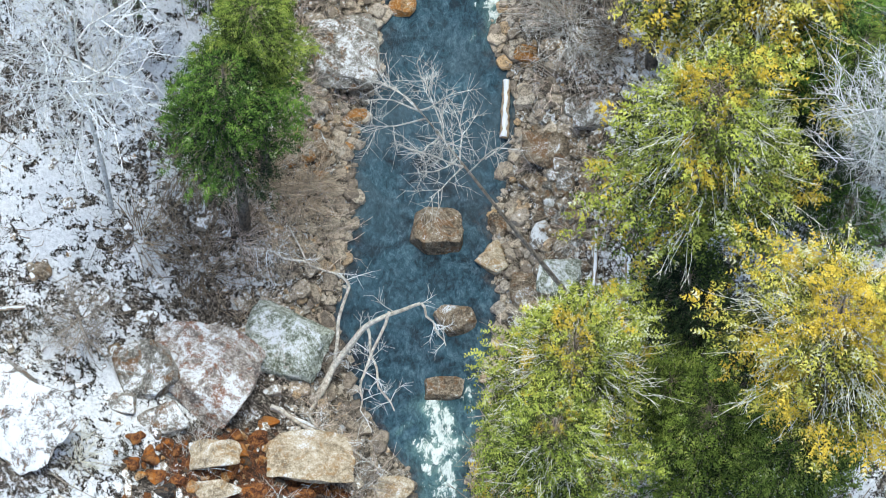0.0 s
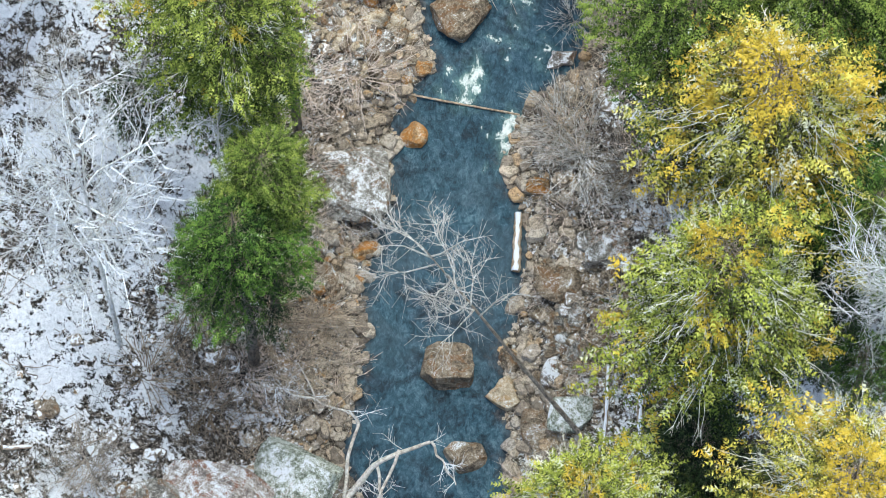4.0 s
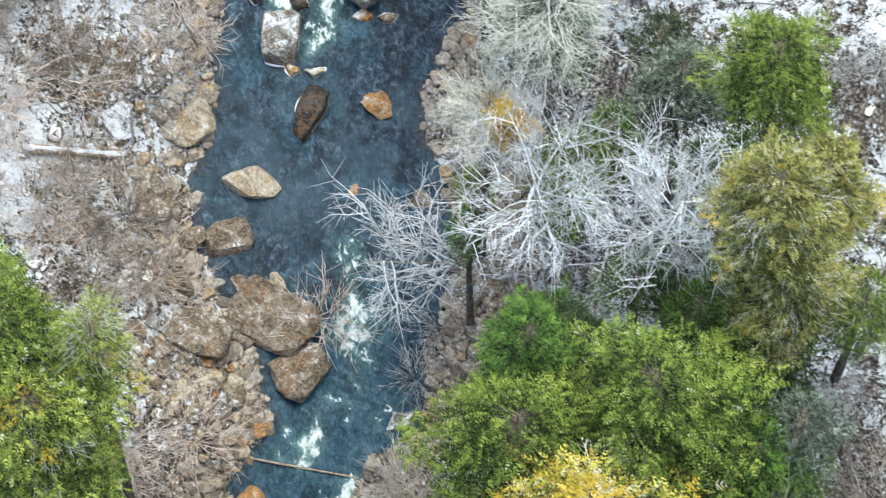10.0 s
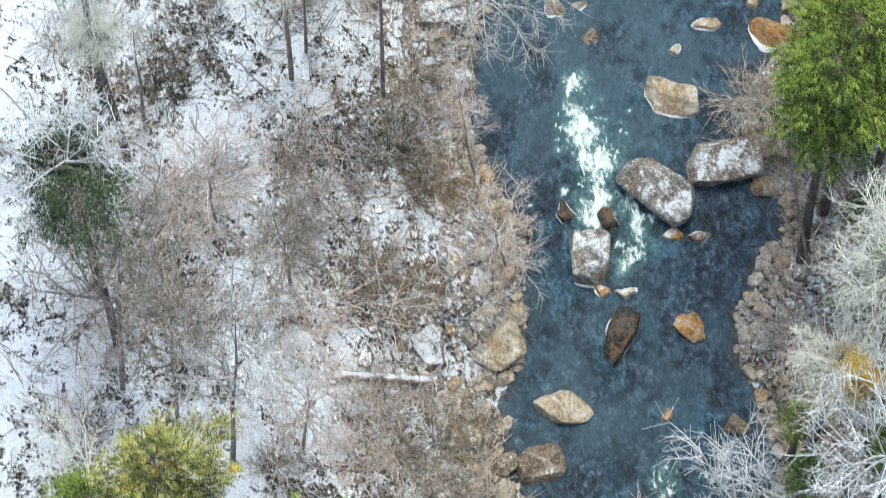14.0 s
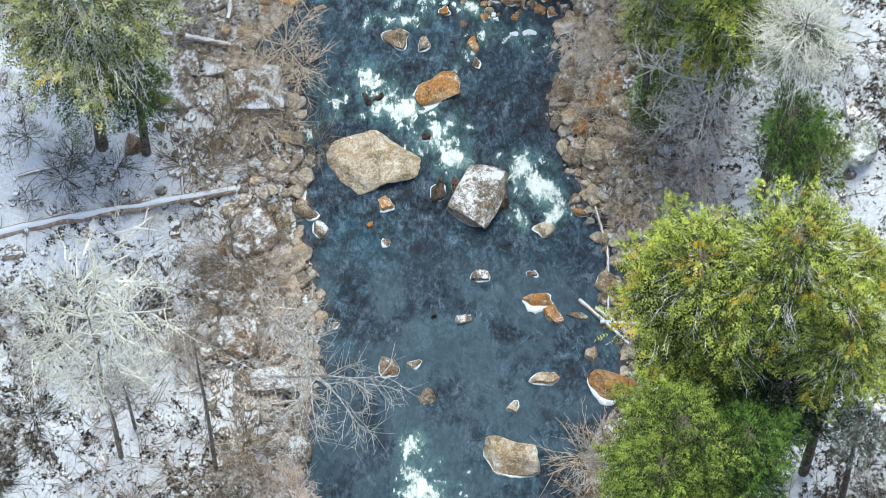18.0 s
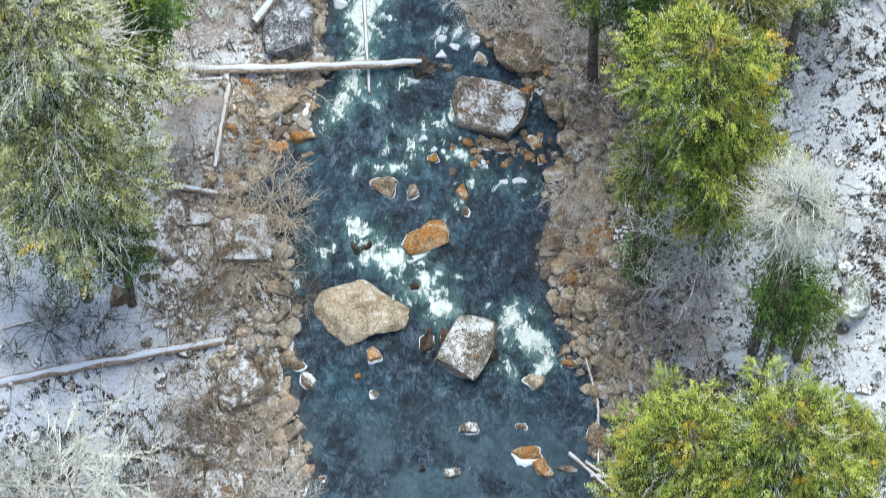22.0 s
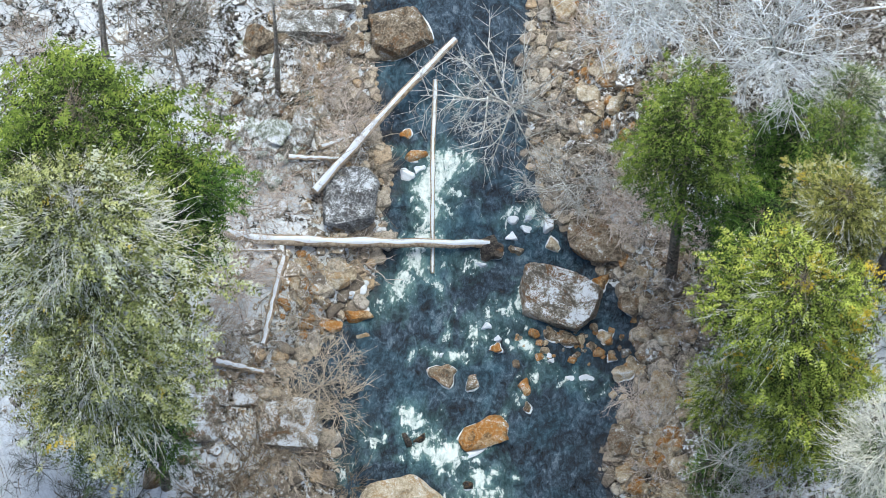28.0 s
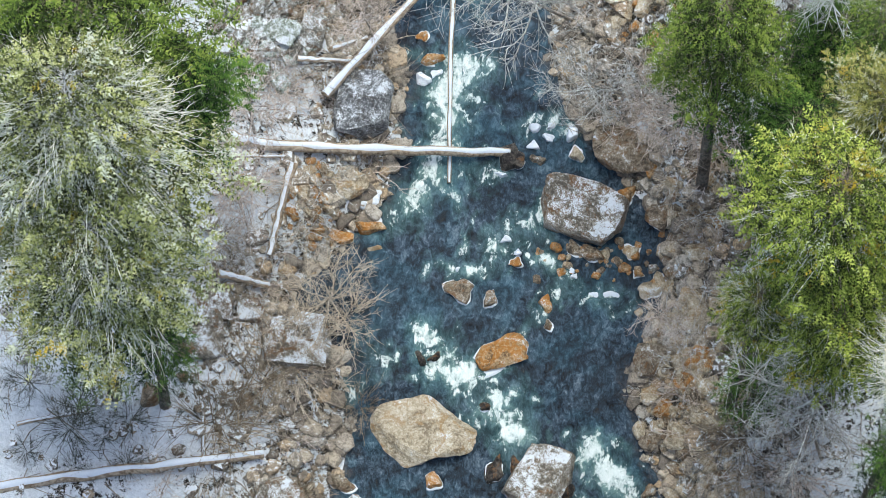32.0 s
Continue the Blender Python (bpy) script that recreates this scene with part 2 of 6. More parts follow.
ROCK = {
    "brown": rock_material("brown_sandstone", (0.075, 0.058, 0.042), (0.21, 0.16, 0.11), (0.4, 0.33, 0.25), 0.1),
    "tan": rock_material("tan_sandstone", (0.22, 0.17, 0.115), (0.48, 0.39, 0.275), (0.66, 0.575, 0.445), 0.08, (0.36, 0.22, 0.1)),
    "orange": rock_material("iron_stained_sandstone", (0.12, 0.07, 0.035), (0.36, 0.215, 0.1), (0.56, 0.41, 0.25), 0.08, (0.45, 0.18, 0.03), 0.5),
    "rust": rock_material("rust_red_sandstone", (0.04, 0.014, 0.008), (0.15, 0.05, 0.018), (0.36, 0.16, 0.05), 0.0, (0.4, 0.13, 0.015), 0.2),
    "grey": rock_material("grey_sandstone", (0.09, 0.083, 0.072), (0.25, 0.23, 0.2), (0.46, 0.44, 0.4), 0.36),
    "slate": rock_material("slate_grey_sandstone", (0.07, 0.07, 0.073), (0.2, 0.2, 0.205), (0.44, 0.44, 0.44), 0.33, (0.1, 0.09, 0.08)),
    "dark": rock_material("wet_dark_sandstone", (0.014, 0.012, 0.012), (0.045, 0.038, 0.034), (0.13, 0.11, 0.09), 0.0),
    "moss": rock_material("lichened_sandstone", (0.1, 0.11, 0.08), (0.38, 0.41, 0.34), (0.66, 0.7, 0.64), 0.4, (0.12, 0.13, 0.08)),
    "pink": rock_material("rusty_grey_sandstone", (0.13, 0.11, 0.1), (0.37, 0.31, 0.27), (0.62, 0.58, 0.53), 0.38, (0.24, 0.085, 0.035), 0.3),
    "snowy": rock_material("snow_dusted_sandstone", (0.1, 0.085, 0.065), (0.26, 0.22, 0.175), (0.46, 0.41, 0.35), 0.44),
    "snow": rock_material("snow_covered_sandstone", (0.1, 0.09, 0.08), (0.24, 0.22, 0.2), (0.4, 0.38, 0.36), 0.66),
}


def stones_material():
    n = Nodes("loose_stones")
    at = n.coords(world_space=True)
    fine, speck = n.noise(at, 6.0, 5, 0.7), n.noise(at, 26.0, 2)
    colour = n.ramp(n.island(), (0.0, (0.18, 0.15, 0.125)), (0.3, (0.36, 0.3, 0.24)), (0.55, (0.52, 0.44, 0.345)), (0.75, (0.44, 0.4, 0.355)), (0.9, (0.5, 0.34, 0.19)), (1.0, (0.62, 0.56, 0.48)))
    colour = n.mix(n.ramp(n.math("ADD", n.math("MULTIPLY", fine, 0.6), n.math("MULTIPLY", speck, 0.4)), (0.36, 0.7), (0.55, 0.0)), colour, (0.07, 0.055, 0.042))
    patch = n.math("ADD", n.math("MULTIPLY", fine, 1.0), n.math("MULTIPLY", n.ramp(n.up(), (0.6, 0.0), (0.95, 1.0)), n.attribute("cover")))
    colour = n.mix(n.ramp(patch, (0.98, 0.0), (1.1, 1.0)), colour, SNOW)
    return n.done(colour, 0.85, n.math("ADD", fine, speck), 0.03, 0.6)


def foliage_material(name, shade, leaf, tip, frost, gold=0.0):
    n = Nodes(name)
    shade, leaf, tip = (tuple(0.85 * c + 0.13 * sum(some) / 3 for c in some) for some in (shade, leaf, tip))
    at = n.coords()
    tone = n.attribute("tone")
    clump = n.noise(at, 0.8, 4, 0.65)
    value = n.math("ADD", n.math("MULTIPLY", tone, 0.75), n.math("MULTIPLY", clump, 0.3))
    # shade among the inner boughs is painted in: lowest tones go near black
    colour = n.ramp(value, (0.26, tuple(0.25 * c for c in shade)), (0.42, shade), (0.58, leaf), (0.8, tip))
    if gold:
        patch = n.noise(at, 0.33, 4, 0.6)
        colour = n.mix(n.ramp(patch, (0.78 - gold, 0.0), (0.92 - gold, 0.8)), colour, n.mix(tone, (0.38, 0.27, 0.02), (0.75, 0.5, 0.06)))
    rime = n.math("ADD", n.math("MULTIPLY", n.noise(at, 0.5, 4, 0.65), 0.65), n.math("MULTIPLY", tone, 0.62))
    colour = n.mix(n.ramp(rime, (0.92 - frost, 0.0), (1.02 - frost, 0.8)), colour, (0.52, 0.54, 0.43))
    return n.done(colour, 0.75, None, specular=0.15)


FOLIAGE = {
    "lime": foliage_material("lime_needles", (0.06, 0.09, 0.008), (0.26, 0.325, 0.022), (0.51, 0.55, 0.07), 0.0, 0.1),
    "yellow": foliage_material("yellowing_needles", (0.08, 0.09, 0.01), (0.43, 0.41, 0.03), (0.74, 0.64, 0.09), 0.1, 0.32),
    "chartreuse": foliage_material("yellow_green_needles", (0.08, 0.1, 0.01), (0.31, 0.36, 0.025), (0.56, 0.57, 0.07), 0.06, 0.17),
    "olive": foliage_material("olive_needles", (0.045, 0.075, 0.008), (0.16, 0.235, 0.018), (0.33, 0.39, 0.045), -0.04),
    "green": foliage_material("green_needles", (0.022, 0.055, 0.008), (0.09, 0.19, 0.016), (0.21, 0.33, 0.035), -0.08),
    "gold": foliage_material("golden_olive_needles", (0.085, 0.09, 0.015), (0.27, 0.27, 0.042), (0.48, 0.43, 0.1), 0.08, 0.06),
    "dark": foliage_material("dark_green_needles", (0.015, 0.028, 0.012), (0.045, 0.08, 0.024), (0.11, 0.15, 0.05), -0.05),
    "blue": foliage_material("grey_green_needles", (0.05, 0.065, 0.045), (0.14, 0.18, 0.12), (0.28, 0.33, 0.25), 0.04),
    "frost": foliage_material("rimed_needles", (0.16, 0.18, 0.1), (0.4, 0.43, 0.29), (0.66, 0.66, 0.52), 0.28, 0.06),
    "frostgreen": foliage_material("rimed_green_needles", (0.05, 0.075, 0.025), (0.16, 0.22, 0.065), (0.34, 0.39, 0.18), 0.12),
    "amber": foliage_material("amber_leaves", (0.3, 0.14, 0.01), (0.72, 0.4, 0.03), (0.8, 0.58, 0.12), 0.1, 0.3),
    "frostlime": foliage_material("rimed_lime_needles", (0.11, 0.125, 0.03), (0.34, 0.36, 0.1), (0.6, 0.58, 0.25), 0.16, 0.05),
}


def bark_material(name, low, high, rime, snow=0.0):
    n = Nodes(name)
    at = n.coords()
    fine = n.noise(at, 7.0, 4, 0.7)
    colour = n.ramp(fine, (0.3, low), (0.65, high))
    colour = n.mix(n.ramp(n.noise(at, 1.2, 3), (0.4, 0.0), (0.65, rime)), colour, (0.62, 0.62, 0.6))
    if snow:
        lie = n.math("ADD", n.math("MULTIPLY", n.ramp(n.up(), (0.2, 0.0), (0.8, 1.0)), snow), n.math("MULTIPLY", fine, 0.5))
        colour = n.mix(n.ramp(lie, (0.6, 0.0), (0.75, 1.0)), colour, SNOW)
    return n.done(colour, 0.85, fine, 0.02, 0.5, 0.2)


BARK = {
    "white": bark_material("pale_frosted_bark", (0.4, 0.39, 0.36), (0.74, 0.73, 0.69), 0.4, 0.5),
    "pale": bark_material("bleached_barkless_wood", (0.3, 0.26, 0.22), (0.6, 0.55, 0.48), 0.3, 0.25),
    "grey": bark_material("grey_bark", (0.26, 0.24, 0.215), (0.6, 0.57, 0.52), 0.35, 0.35),
    "greybrown": bark_material("grey_brown_bark", (0.14, 0.115, 0.09), (0.38, 0.32, 0.26), 0.15, 0.2),
    "pink": bark_material("pinkish_brown_twigs", (0.36, 0.28, 0.23), (0.72, 0.6, 0.52), 0.25, 0.2),
    "brown": bark_material("brown_twigs", (0.12, 0.09, 0.06), (0.32, 0.25, 0.18), 0.05, 0.05),
    "tan": bark_material("tan_twigs", (0.32, 0.25, 0.18), (0.66, 0.54, 0.41), 0.12, 0.1),
    "dark": bark_material("dark_twigs", (0.03, 0.03, 0.024), (0.1, 0.1, 0.07), 0.05, 0.1),
    "frost": bark_material("rimed_twigs", (0.5, 0.48, 0.39), (0.8, 0.77, 0.66), 0.12, 0.2),
    "trunk": bark_material("dark_trunk_bark", (0.05, 0.04, 0.03), (0.17, 0.135, 0.105), 0.1, 0.0),
    "log": bark_material("weathered_log_wood", (0.2, 0.14, 0.09), (0.46, 0.36, 0.26), 0.1, 0.0),
}


def snow_material():
    n = Nodes("settled_snow")
    at = n.coords(world_space=True)
    grain = n.noise(at, 14.0, 4, 0.7)
    return n.done(n.mix(grain, SNOW, (0.68, 0.71, 0.78)), 0.7, grain, 0.03, 0.5)


GROUND, WATER, STONES, SNOWCAP = ground_material(), water_material(), stones_material(), snow_material()

# ---- mesh helpers ----


def mesh_of(name, verts, faces, material=None, smooth=False):
    me = bpy.data.meshes.new(name)
    me.from_pydata(verts if isinstance(verts, list) else verts.tolist(), [], faces if isinstance(faces, list) else faces.tolist())
    if smooth:
        me.polygons.foreach_set("use_smooth", [True] * len(me.polygons))
    me.materials.append(material)
    me.update()
    return me


def part(name, me, parent, label="", material=None):
    ob = new(name, me)
    ob.parent = parent
    if material:
        ob.material_slots[0].link = "OBJECT"
        ob.material_slots[0].material = material
    return tagged(ob, label) if label else ob


def tube(points, radii, sides):
    """Rings round a line of points: vertices and quads."""
    p = np.asarray(points, float)
    r = np.asarray(radii, float)
    way = np.gradient(p, axis=0)
    way /= np.linalg.norm(way, axis=1, keepdims=True) + 1e-9
    side = np.cross(way, [0.31, 0.17, 0.93])
    side /= np.linalg.norm(side, axis=1, keepdims=True) + 1e-9
    other = np.cross(way, side)
    turn = np.arange(sides) * 2 * np.pi / sides
    ring = p[:, None] + r[:, None, None] * (np.cos(turn)[None, :, None] * side[:, None] + np.sin(turn)[None, :, None] * other[:, None])
    k = np.arange((len(p) - 1) * sides)
    row, col = k // sides, k % sides
    nxt = row * sides + (col + 1) % sides
    return ring.reshape(-1, 3), np.stack([k, nxt, nxt + sides, k + sides], 1)


def joined(pieces):
    verts, faces, count = [], [], 0
    for v, f in pieces:
        verts.append(v)
        faces.append(np.asarray(f) + count)
        count += len(v)
    return np.concatenate(verts), np.concatenate(faces)


def lumps(x, y, size, seed=0.0):
    """Smooth hills and hollows of about the given size, from -1 to 1."""
    a, b = np.asarray(x) / size + seed, np.asarray(y) / size - seed
    return (np.sin(a * 1.9 + 1.3 * np.sin(b * 1.1)) + np.sin(b * 2.3 + 1.7 * np.sin(a * 0.7 + 2)) + np.sin((a + b) * 3.1 + np.sin(a * 2.7)) * 0.6) / 2.6


# ---- the lie of the land ----
RIVER_Y = np.array([2.72, 5.38, 8.03, 10.69, 13.35, 16.0, 18.61, 21.21, 23.8, 26.31, 28.84, 31.42, 34.0, 36.57, 39.17, 41.76, 44.35, 46.93, 49.52, 52.12, 54.72, 57.33, 59.93, 62.54, 65.07, 67.6, 70.21, 72.81, 75.42, 78.02, 80.62, 83.23, 85.83, 88.45, 91.08, 93.71, 96.34, 98.97])
LEFT = [-1.0, -1.9, -3.9, -4.6, -4.7, -4.3, -4.3, -3.8, -3.3, -3.2, -1.4, -2.3, -3.7, -4.9, -5.2, -4.4, -4.2, -4.4, -6.4, -6.8, -6.5, -6.0, -6.0, -6.9, -6.2, -6.8, -8.7, -5.9, -5.1, -4.9, -5.6, -5.9, -6.3, -6.0, -5.9, -6.0, -6.1, -6.1]
RIGHT = [1.7, 1.7, 2.1, 2.7, 2.8, 2.4, 3.2, 3.5, 2.6, 2.7, 5.5, 5.8, 6.5, 7.2, 6.4, 5.3, 5.8, 7.5, 6.9, 5.2, 7.5, 7.5, 7.6, 6.8, 5.1, 4.7, 6.0, 6.0, 4.1, 1.7, 1.2, 1.1, 1.4, 2.2, 2.2, 1.8, 1.7, 1.7]


def water_z(y):
    return np.interp(y, [-12.4, -1.5, 16.5, 23.8, 27.8, 37.1, 43.3, 48.5, 58.9, 63.1, 67.1, 71.3, 76.5, 86.9, 102.7, 113.1], [0.43, -1.1, -2.12, -1.84, -1.1, -0.44, -0.23, 0.14, 0.41, 0.48, 1.22, 1.29, 1.43, 1.7, 1.44, 1.72])


def shore_distance(x, y):
    """Metres from the water's edge: positive on land, negative in the river."""
    x, y = np.asarray(x, float), np.asarray(y, float)
    left = np.interp(y, RIVER_Y, LEFT) + 0.3 * lumps(y, y * 0.3, 0.9, 2.0)
    right = np.interp(y, RIVER_Y, RIGHT) + 0.3 * lumps(y, y * 0.3, 0.8, 5.0)
    return np.maximum(left - x, x - right)


def soft_step(v):
    v = np.clip(v, 0, 1)
    return v * v * (3 - 2 * v)


def slope_beside(x, y):
    """How steeply the valley's sides climb from the water: metres up for each metre away."""
    return np.where(np.asarray(x) < 0, np.interp(y, [0, 25, 40, 60, 80], [0.46, 0.42, 0.25, 0.2, 0.32]), np.interp(y, [0, 25, 45, 70, 90], [0.4, 0.52, 0.45, 0.32, 0.36]))


def ground_z(x, y):
    d = shore_distance(x, y)
    rise = slope_beside(x, y) * (np.clip(d - 0.8, 0, 40) - 0.4 * soft_step((d - 0.8) / 3))
    bank = 0.1 + 0.5 * soft_step(d / 1.4) + rise + soft_step(d / 4) * (0.25 * lumps(x, y, 2.6) + 0.1 * lumps(x, y, 0.8, 3.0)) + 0.3 * np.clip(d - 40, 0, 120)
    bed = 0.1 - 0.75 * soft_step(-d / 1.8)
    return water_z(y) + np.where(d > 0, bank, bed)


def grid(name, xs, ys, height, material):
    gx, gy = np.meshgrid(xs, ys)
    verts = np.stack([gx, gy, height(gx, gy)], -1).reshape(-1, 3)
    k = (np.arange(len(ys) - 1)[:, None] * len(xs) + np.arange(len(xs) - 1)).ravel()
    me = mesh_of(name, verts, np.stack([k, k + 1, k + 1 + len(xs), k + len(xs)], 1), material, True)
    return me, gx.ravel(), gy.ravel()


def values(me, name, numbers):
    me.attributes.new(name, "FLOAT", "POINT").data.foreach_set("value", np.asarray(numbers, np.float32))


far = np.array([4, 10, 22, 50, 110, 250, 600, 1500.0])
xs = np.concatenate([-32 - far[::-1], np.arange(-32, 32.01, 0.25), 32 + far])
ys = np.concatenate([-70 - far[::-1], np.arange(-70, -8, 1.0), np.arange(-8, 106.01, 0.25), np.arange(107, 161), 160 + far])
me, gx, gy = grid("ground", xs, ys, ground_z, GROUND)
land = shore_distance(gx, gy)
values(me, "shore", np.clip(land / 5.0, 0, 1))
# snow lies thick away from the river, thin on the scrubby banks beside it
left_side = gx < 0
scrub = np.where(left_side, np.interp(gy, [0, 20, 30, 36, 48, 70, 78, 90], [5.5, 6.0, 4.5, 1.5, 1.0, 1.2, 1.5, 1.5]), np.interp(gy, [0, 20, 30, 55, 75, 90], [3.0, 4.0, 3.5, 3.5, 4.0, 6.0]))
thick = 0.24 + 0.12 * np.where(left_side, soft_step((gy - 32) / 4) + 0.6 * soft_step((gy - 60) / 4), soft_step((gy - 50) / 6)) - np.where(left_side, 0, 0.12) * np.exp(-(((gy - 25) / 8) ** 2)) + np.where(left_side, 0.32, 0.2) * soft_step((land - scrub + 1.5) / 4.0)
thick = thick + 0.26 * lumps(gx, gy, 3.0, 9.0) * soft_step((land - 1.0) / 3.0) - np.where(left_side, 0.1, 0.2) * soft_step((gy - 74) / 8)
thick = thick + 0.4 * np.exp(-(((gx + 16.5) / 5) ** 2) - ((gy - 64.9) / 4) ** 2)
thick = thick + 0.34 * np.exp(-(((gx + 12.0) / 2.6) ** 2) - ((gy - 65.5) / 2.6) ** 2) + 0.45 * np.exp(-(((gx + 11.8) / 1.1) ** 2) - ((gy - 72.8) / 2.6) ** 2) + 0.3 * np.exp(-(((gx + 9.8) / 1.5) ** 2) - ((gy - 79.6) / 2.4) ** 2)
iron = np.clip(1.2 - np.hypot((gx + 7.9) / 4.4, (gy - 4.3) / 2.3), 0, 1)
values(me, "iron", iron)
values(me, "cover", thick - iron)
tagged(new("ground", me), "forest floor of brown leaf litter with patchy thin snow", "ground", kind="structure")

FOAM = []
foam_rng = np.random.default_rng(3)


def foam(line, strength):
    """White water along a line of (x, y, width): overlapping tongues that follow the stream, with loose shreds beside them."""
    p = np.array(line)
    for a, b in zip(p[:-1], p[1:]):
        run = math.hypot(b[0] - a[0], b[1] - a[1])
        turn = math.atan2(-(b[0] - a[0]), b[1] - a[1])
        for s in np.arange(0, 1, 0.28 / max(run, 0.3)):
            x, y, w = a + (b - a) * s
            FOAM.append((x + foam_rng.normal(0, 0.08), y, w * foam_rng.uniform(0.32, 0.55), foam_rng.uniform(0.4, 0.8), turn + foam_rng.normal(0, 0.2), strength * foam_rng.uniform(0.5, 0.86)))
            for _ in range(3):
                u, v = foam_rng.normal(0, 0.55, 2)
                FOAM.append((x + u * w, y + v * 0.6, foam_rng.uniform(0.08, 0.25), foam_rng.uniform(0.15, 0.5), turn + foam_rng.normal(0, 0.6), strength * foam_rng.uniform(0.2, 0.7)))


foam([(-2.08, 79.38, 2.39), (-2.78, 78.08, 2.27), (-2.69, 76.26, 1.82), (-3.38, 74.97, 1.82), (-3.96, 73.70, 1.70), (-4.08, 73.02, 1.02)], 1.00)
foam([(-1.86, 79.27, 1.36), (-1.67, 77.45, 1.59)], 0.45)
foam([(-2.62, 74.79, 1.02), (-2.09, 73.80, 0.68)], 0.70)
foam([(-4.67, 72.76, 1.02), (-5.66, 73.27, 1.02), (-6.02, 73.93, 0.80)], 0.80)
foam([(0.78, 73.61, 1.14), (0.17, 72.79, 1.36), (-0.55, 72.08, 1.25), (-1.48, 71.25, 1.25), (-2.98, 71.39, 0.80)], 0.85)
foam([(0.98, 71.49, 1.02), (1.86, 70.87, 1.36), (1.56, 70.29, 0.80)], 0.95)
foam([(0.73, 69.80, 1.02), (0.45, 69.01, 0.80)], 0.80)
foam([(2.73, 70.47, 0.80), (3.69, 70.52, 0.80)], 0.70)
foam([(-3.38, 68.70, 1.25), (-2.57, 67.52, 2.05), (-1.27, 66.94, 1.82), (-0.47, 65.93, 1.82), (0.32, 64.82, 1.93)], 1.00)
foam([(-5.62, 68.69, 1.02), (-5.03, 67.62, 1.36), (-4.67, 66.87, 1.02)], 0.55)
foam([(-6.53, 65.94, 1.02), (-5.39, 66.52, 1.02)], 0.60)
foam([(-0.01, 76.85, 0.91), (1.82, 76.95, 1.02)], 0.75)
foam([(-2.20, 75.15, 0.80), (-0.80, 75.11, 0.68)], 0.70)
foam([(-1.79, 82.28, 1.14), (-1.68, 81.36, 1.14)], 0.40)
foam([(-0.10, 72.80, 1.36), (-0.94, 72.32, 0.91)], 0.60)
foam([(2.88, 64.84, 1.14), (3.44, 64.13, 1.59), (4.01, 63.42, 1.36), (4.33, 62.44, 0.80)], 1.00)
foam([(2.70, 62.73, 0.91), (2.80, 62.23, 0.68)], 0.80)
foam([(-6.48, 66.59, 0.68), (-5.18, 66.80, 0.68)], 0.50)
foam([(-4.93, 67.77, 1.14), (-4.47, 66.78, 1.14)], 0.45)
foam([(-1.75, 51.98, 1.14), (-1.33, 50.48, 1.70), (-0.72, 49.12, 2.05), (-0.82, 47.88, 1.82), (-1.44, 46.65, 1.14)], 1.00)
foam([(0.59, 47.67, 1.36), (0.96, 46.33, 1.82), (0.28, 44.62, 1.02)], 0.95)
foam([(-2.52, 50.70, 1.14), (-1.79, 49.59, 1.14)], 0.50)
foam([(7.17, 51.42, 1.14), (8.59, 50.95, 1.02)], 0.80)
foam([(2.10, 36.57, 1.36), (2.29, 33.75, 1.70), (1.99, 31.88, 1.36)], 0.80)
foam([(2.27, 32.79, 1.82), (2.69, 31.42, 1.36)], 0.95)
foam([(0.43, 28.53, 1.02), (0.10, 26.96, 1.14)], 1.00)
foam([(2.24, 26.40, 1.25), (2.50, 24.64, 1.48)], 1.00)
foam([(1.36, 29.91, 0.80), (3.14, 29.81, 0.80)], 0.50)
foam([(3.50, 29.20, 0.91), (3.98, 28.46, 0.80)], 0.60)
foam([(-0.39, 8.32, 1.59), (-0.14, 6.37, 2.16), (0.22, 3.96, 2.27)], 0.95)
foam([(1.10, 8.58, 0.50), (1.38, 7.49, 0.41)], 0.70)
foam([(-4.12, 4.64, 1.02), (-3.21, 5.13, 0.91)], 0.60)
foam([(-1.74, 52.94, 1.02), (-1.55, 51.26, 1.48), (-1.02, 49.59, 1.70), (-0.59, 48.28, 1.82)], 0.90)

me, wx, wy = grid("water", np.arange(-10, 9.01, 0.125), np.concatenate([np.arange(-70, -8, 1.0), np.arange(-8, 106.01, 0.16), np.arange(107, 161)]), lambda a, b: water_z(b) + 0.02 * lumps(a, b, 0.7), WATER)
churn, halo = np.zeros(len(wx)), np.zeros(len(wx))
swirl_x, swirl_y = wx + 0.16 * lumps(wx, wy, 0.55, 1.0) + 0.3 * lumps(wx, wy, 1.3, 6.0), wy + 0.16 * lumps(wx, wy, 0.5, 8.0) + 0.3 * lumps(wx, wy, 1.2, 2.0)
for x, y, half_w, half_l, turn, strength in FOAM:
    near = (np.abs(wy - y) < 2.4 * (half_l + half_w) + 0.6) & (np.abs(wx - x) < 2.4 * (half_l + half_w) + 0.6)
    dx, dy = swirl_x[near] - x, swirl_y[near] - y
    u, v = (dx * math.cos(turn) + dy * math.sin(turn)) / half_w, (dy * math.cos(turn) - dx * math.sin(turn)) / half_l
    churn[near] = np.maximum(churn[near], strength * np.clip(1.25 - np.sqrt(u * u + v * v), 0, 1))
    halo[near] = np.maximum(halo[near], 0.9 * strength * np.exp(-0.75 * (u * u + v * v)))
values(me, "halo", halo)
values(me, "foam", churn)
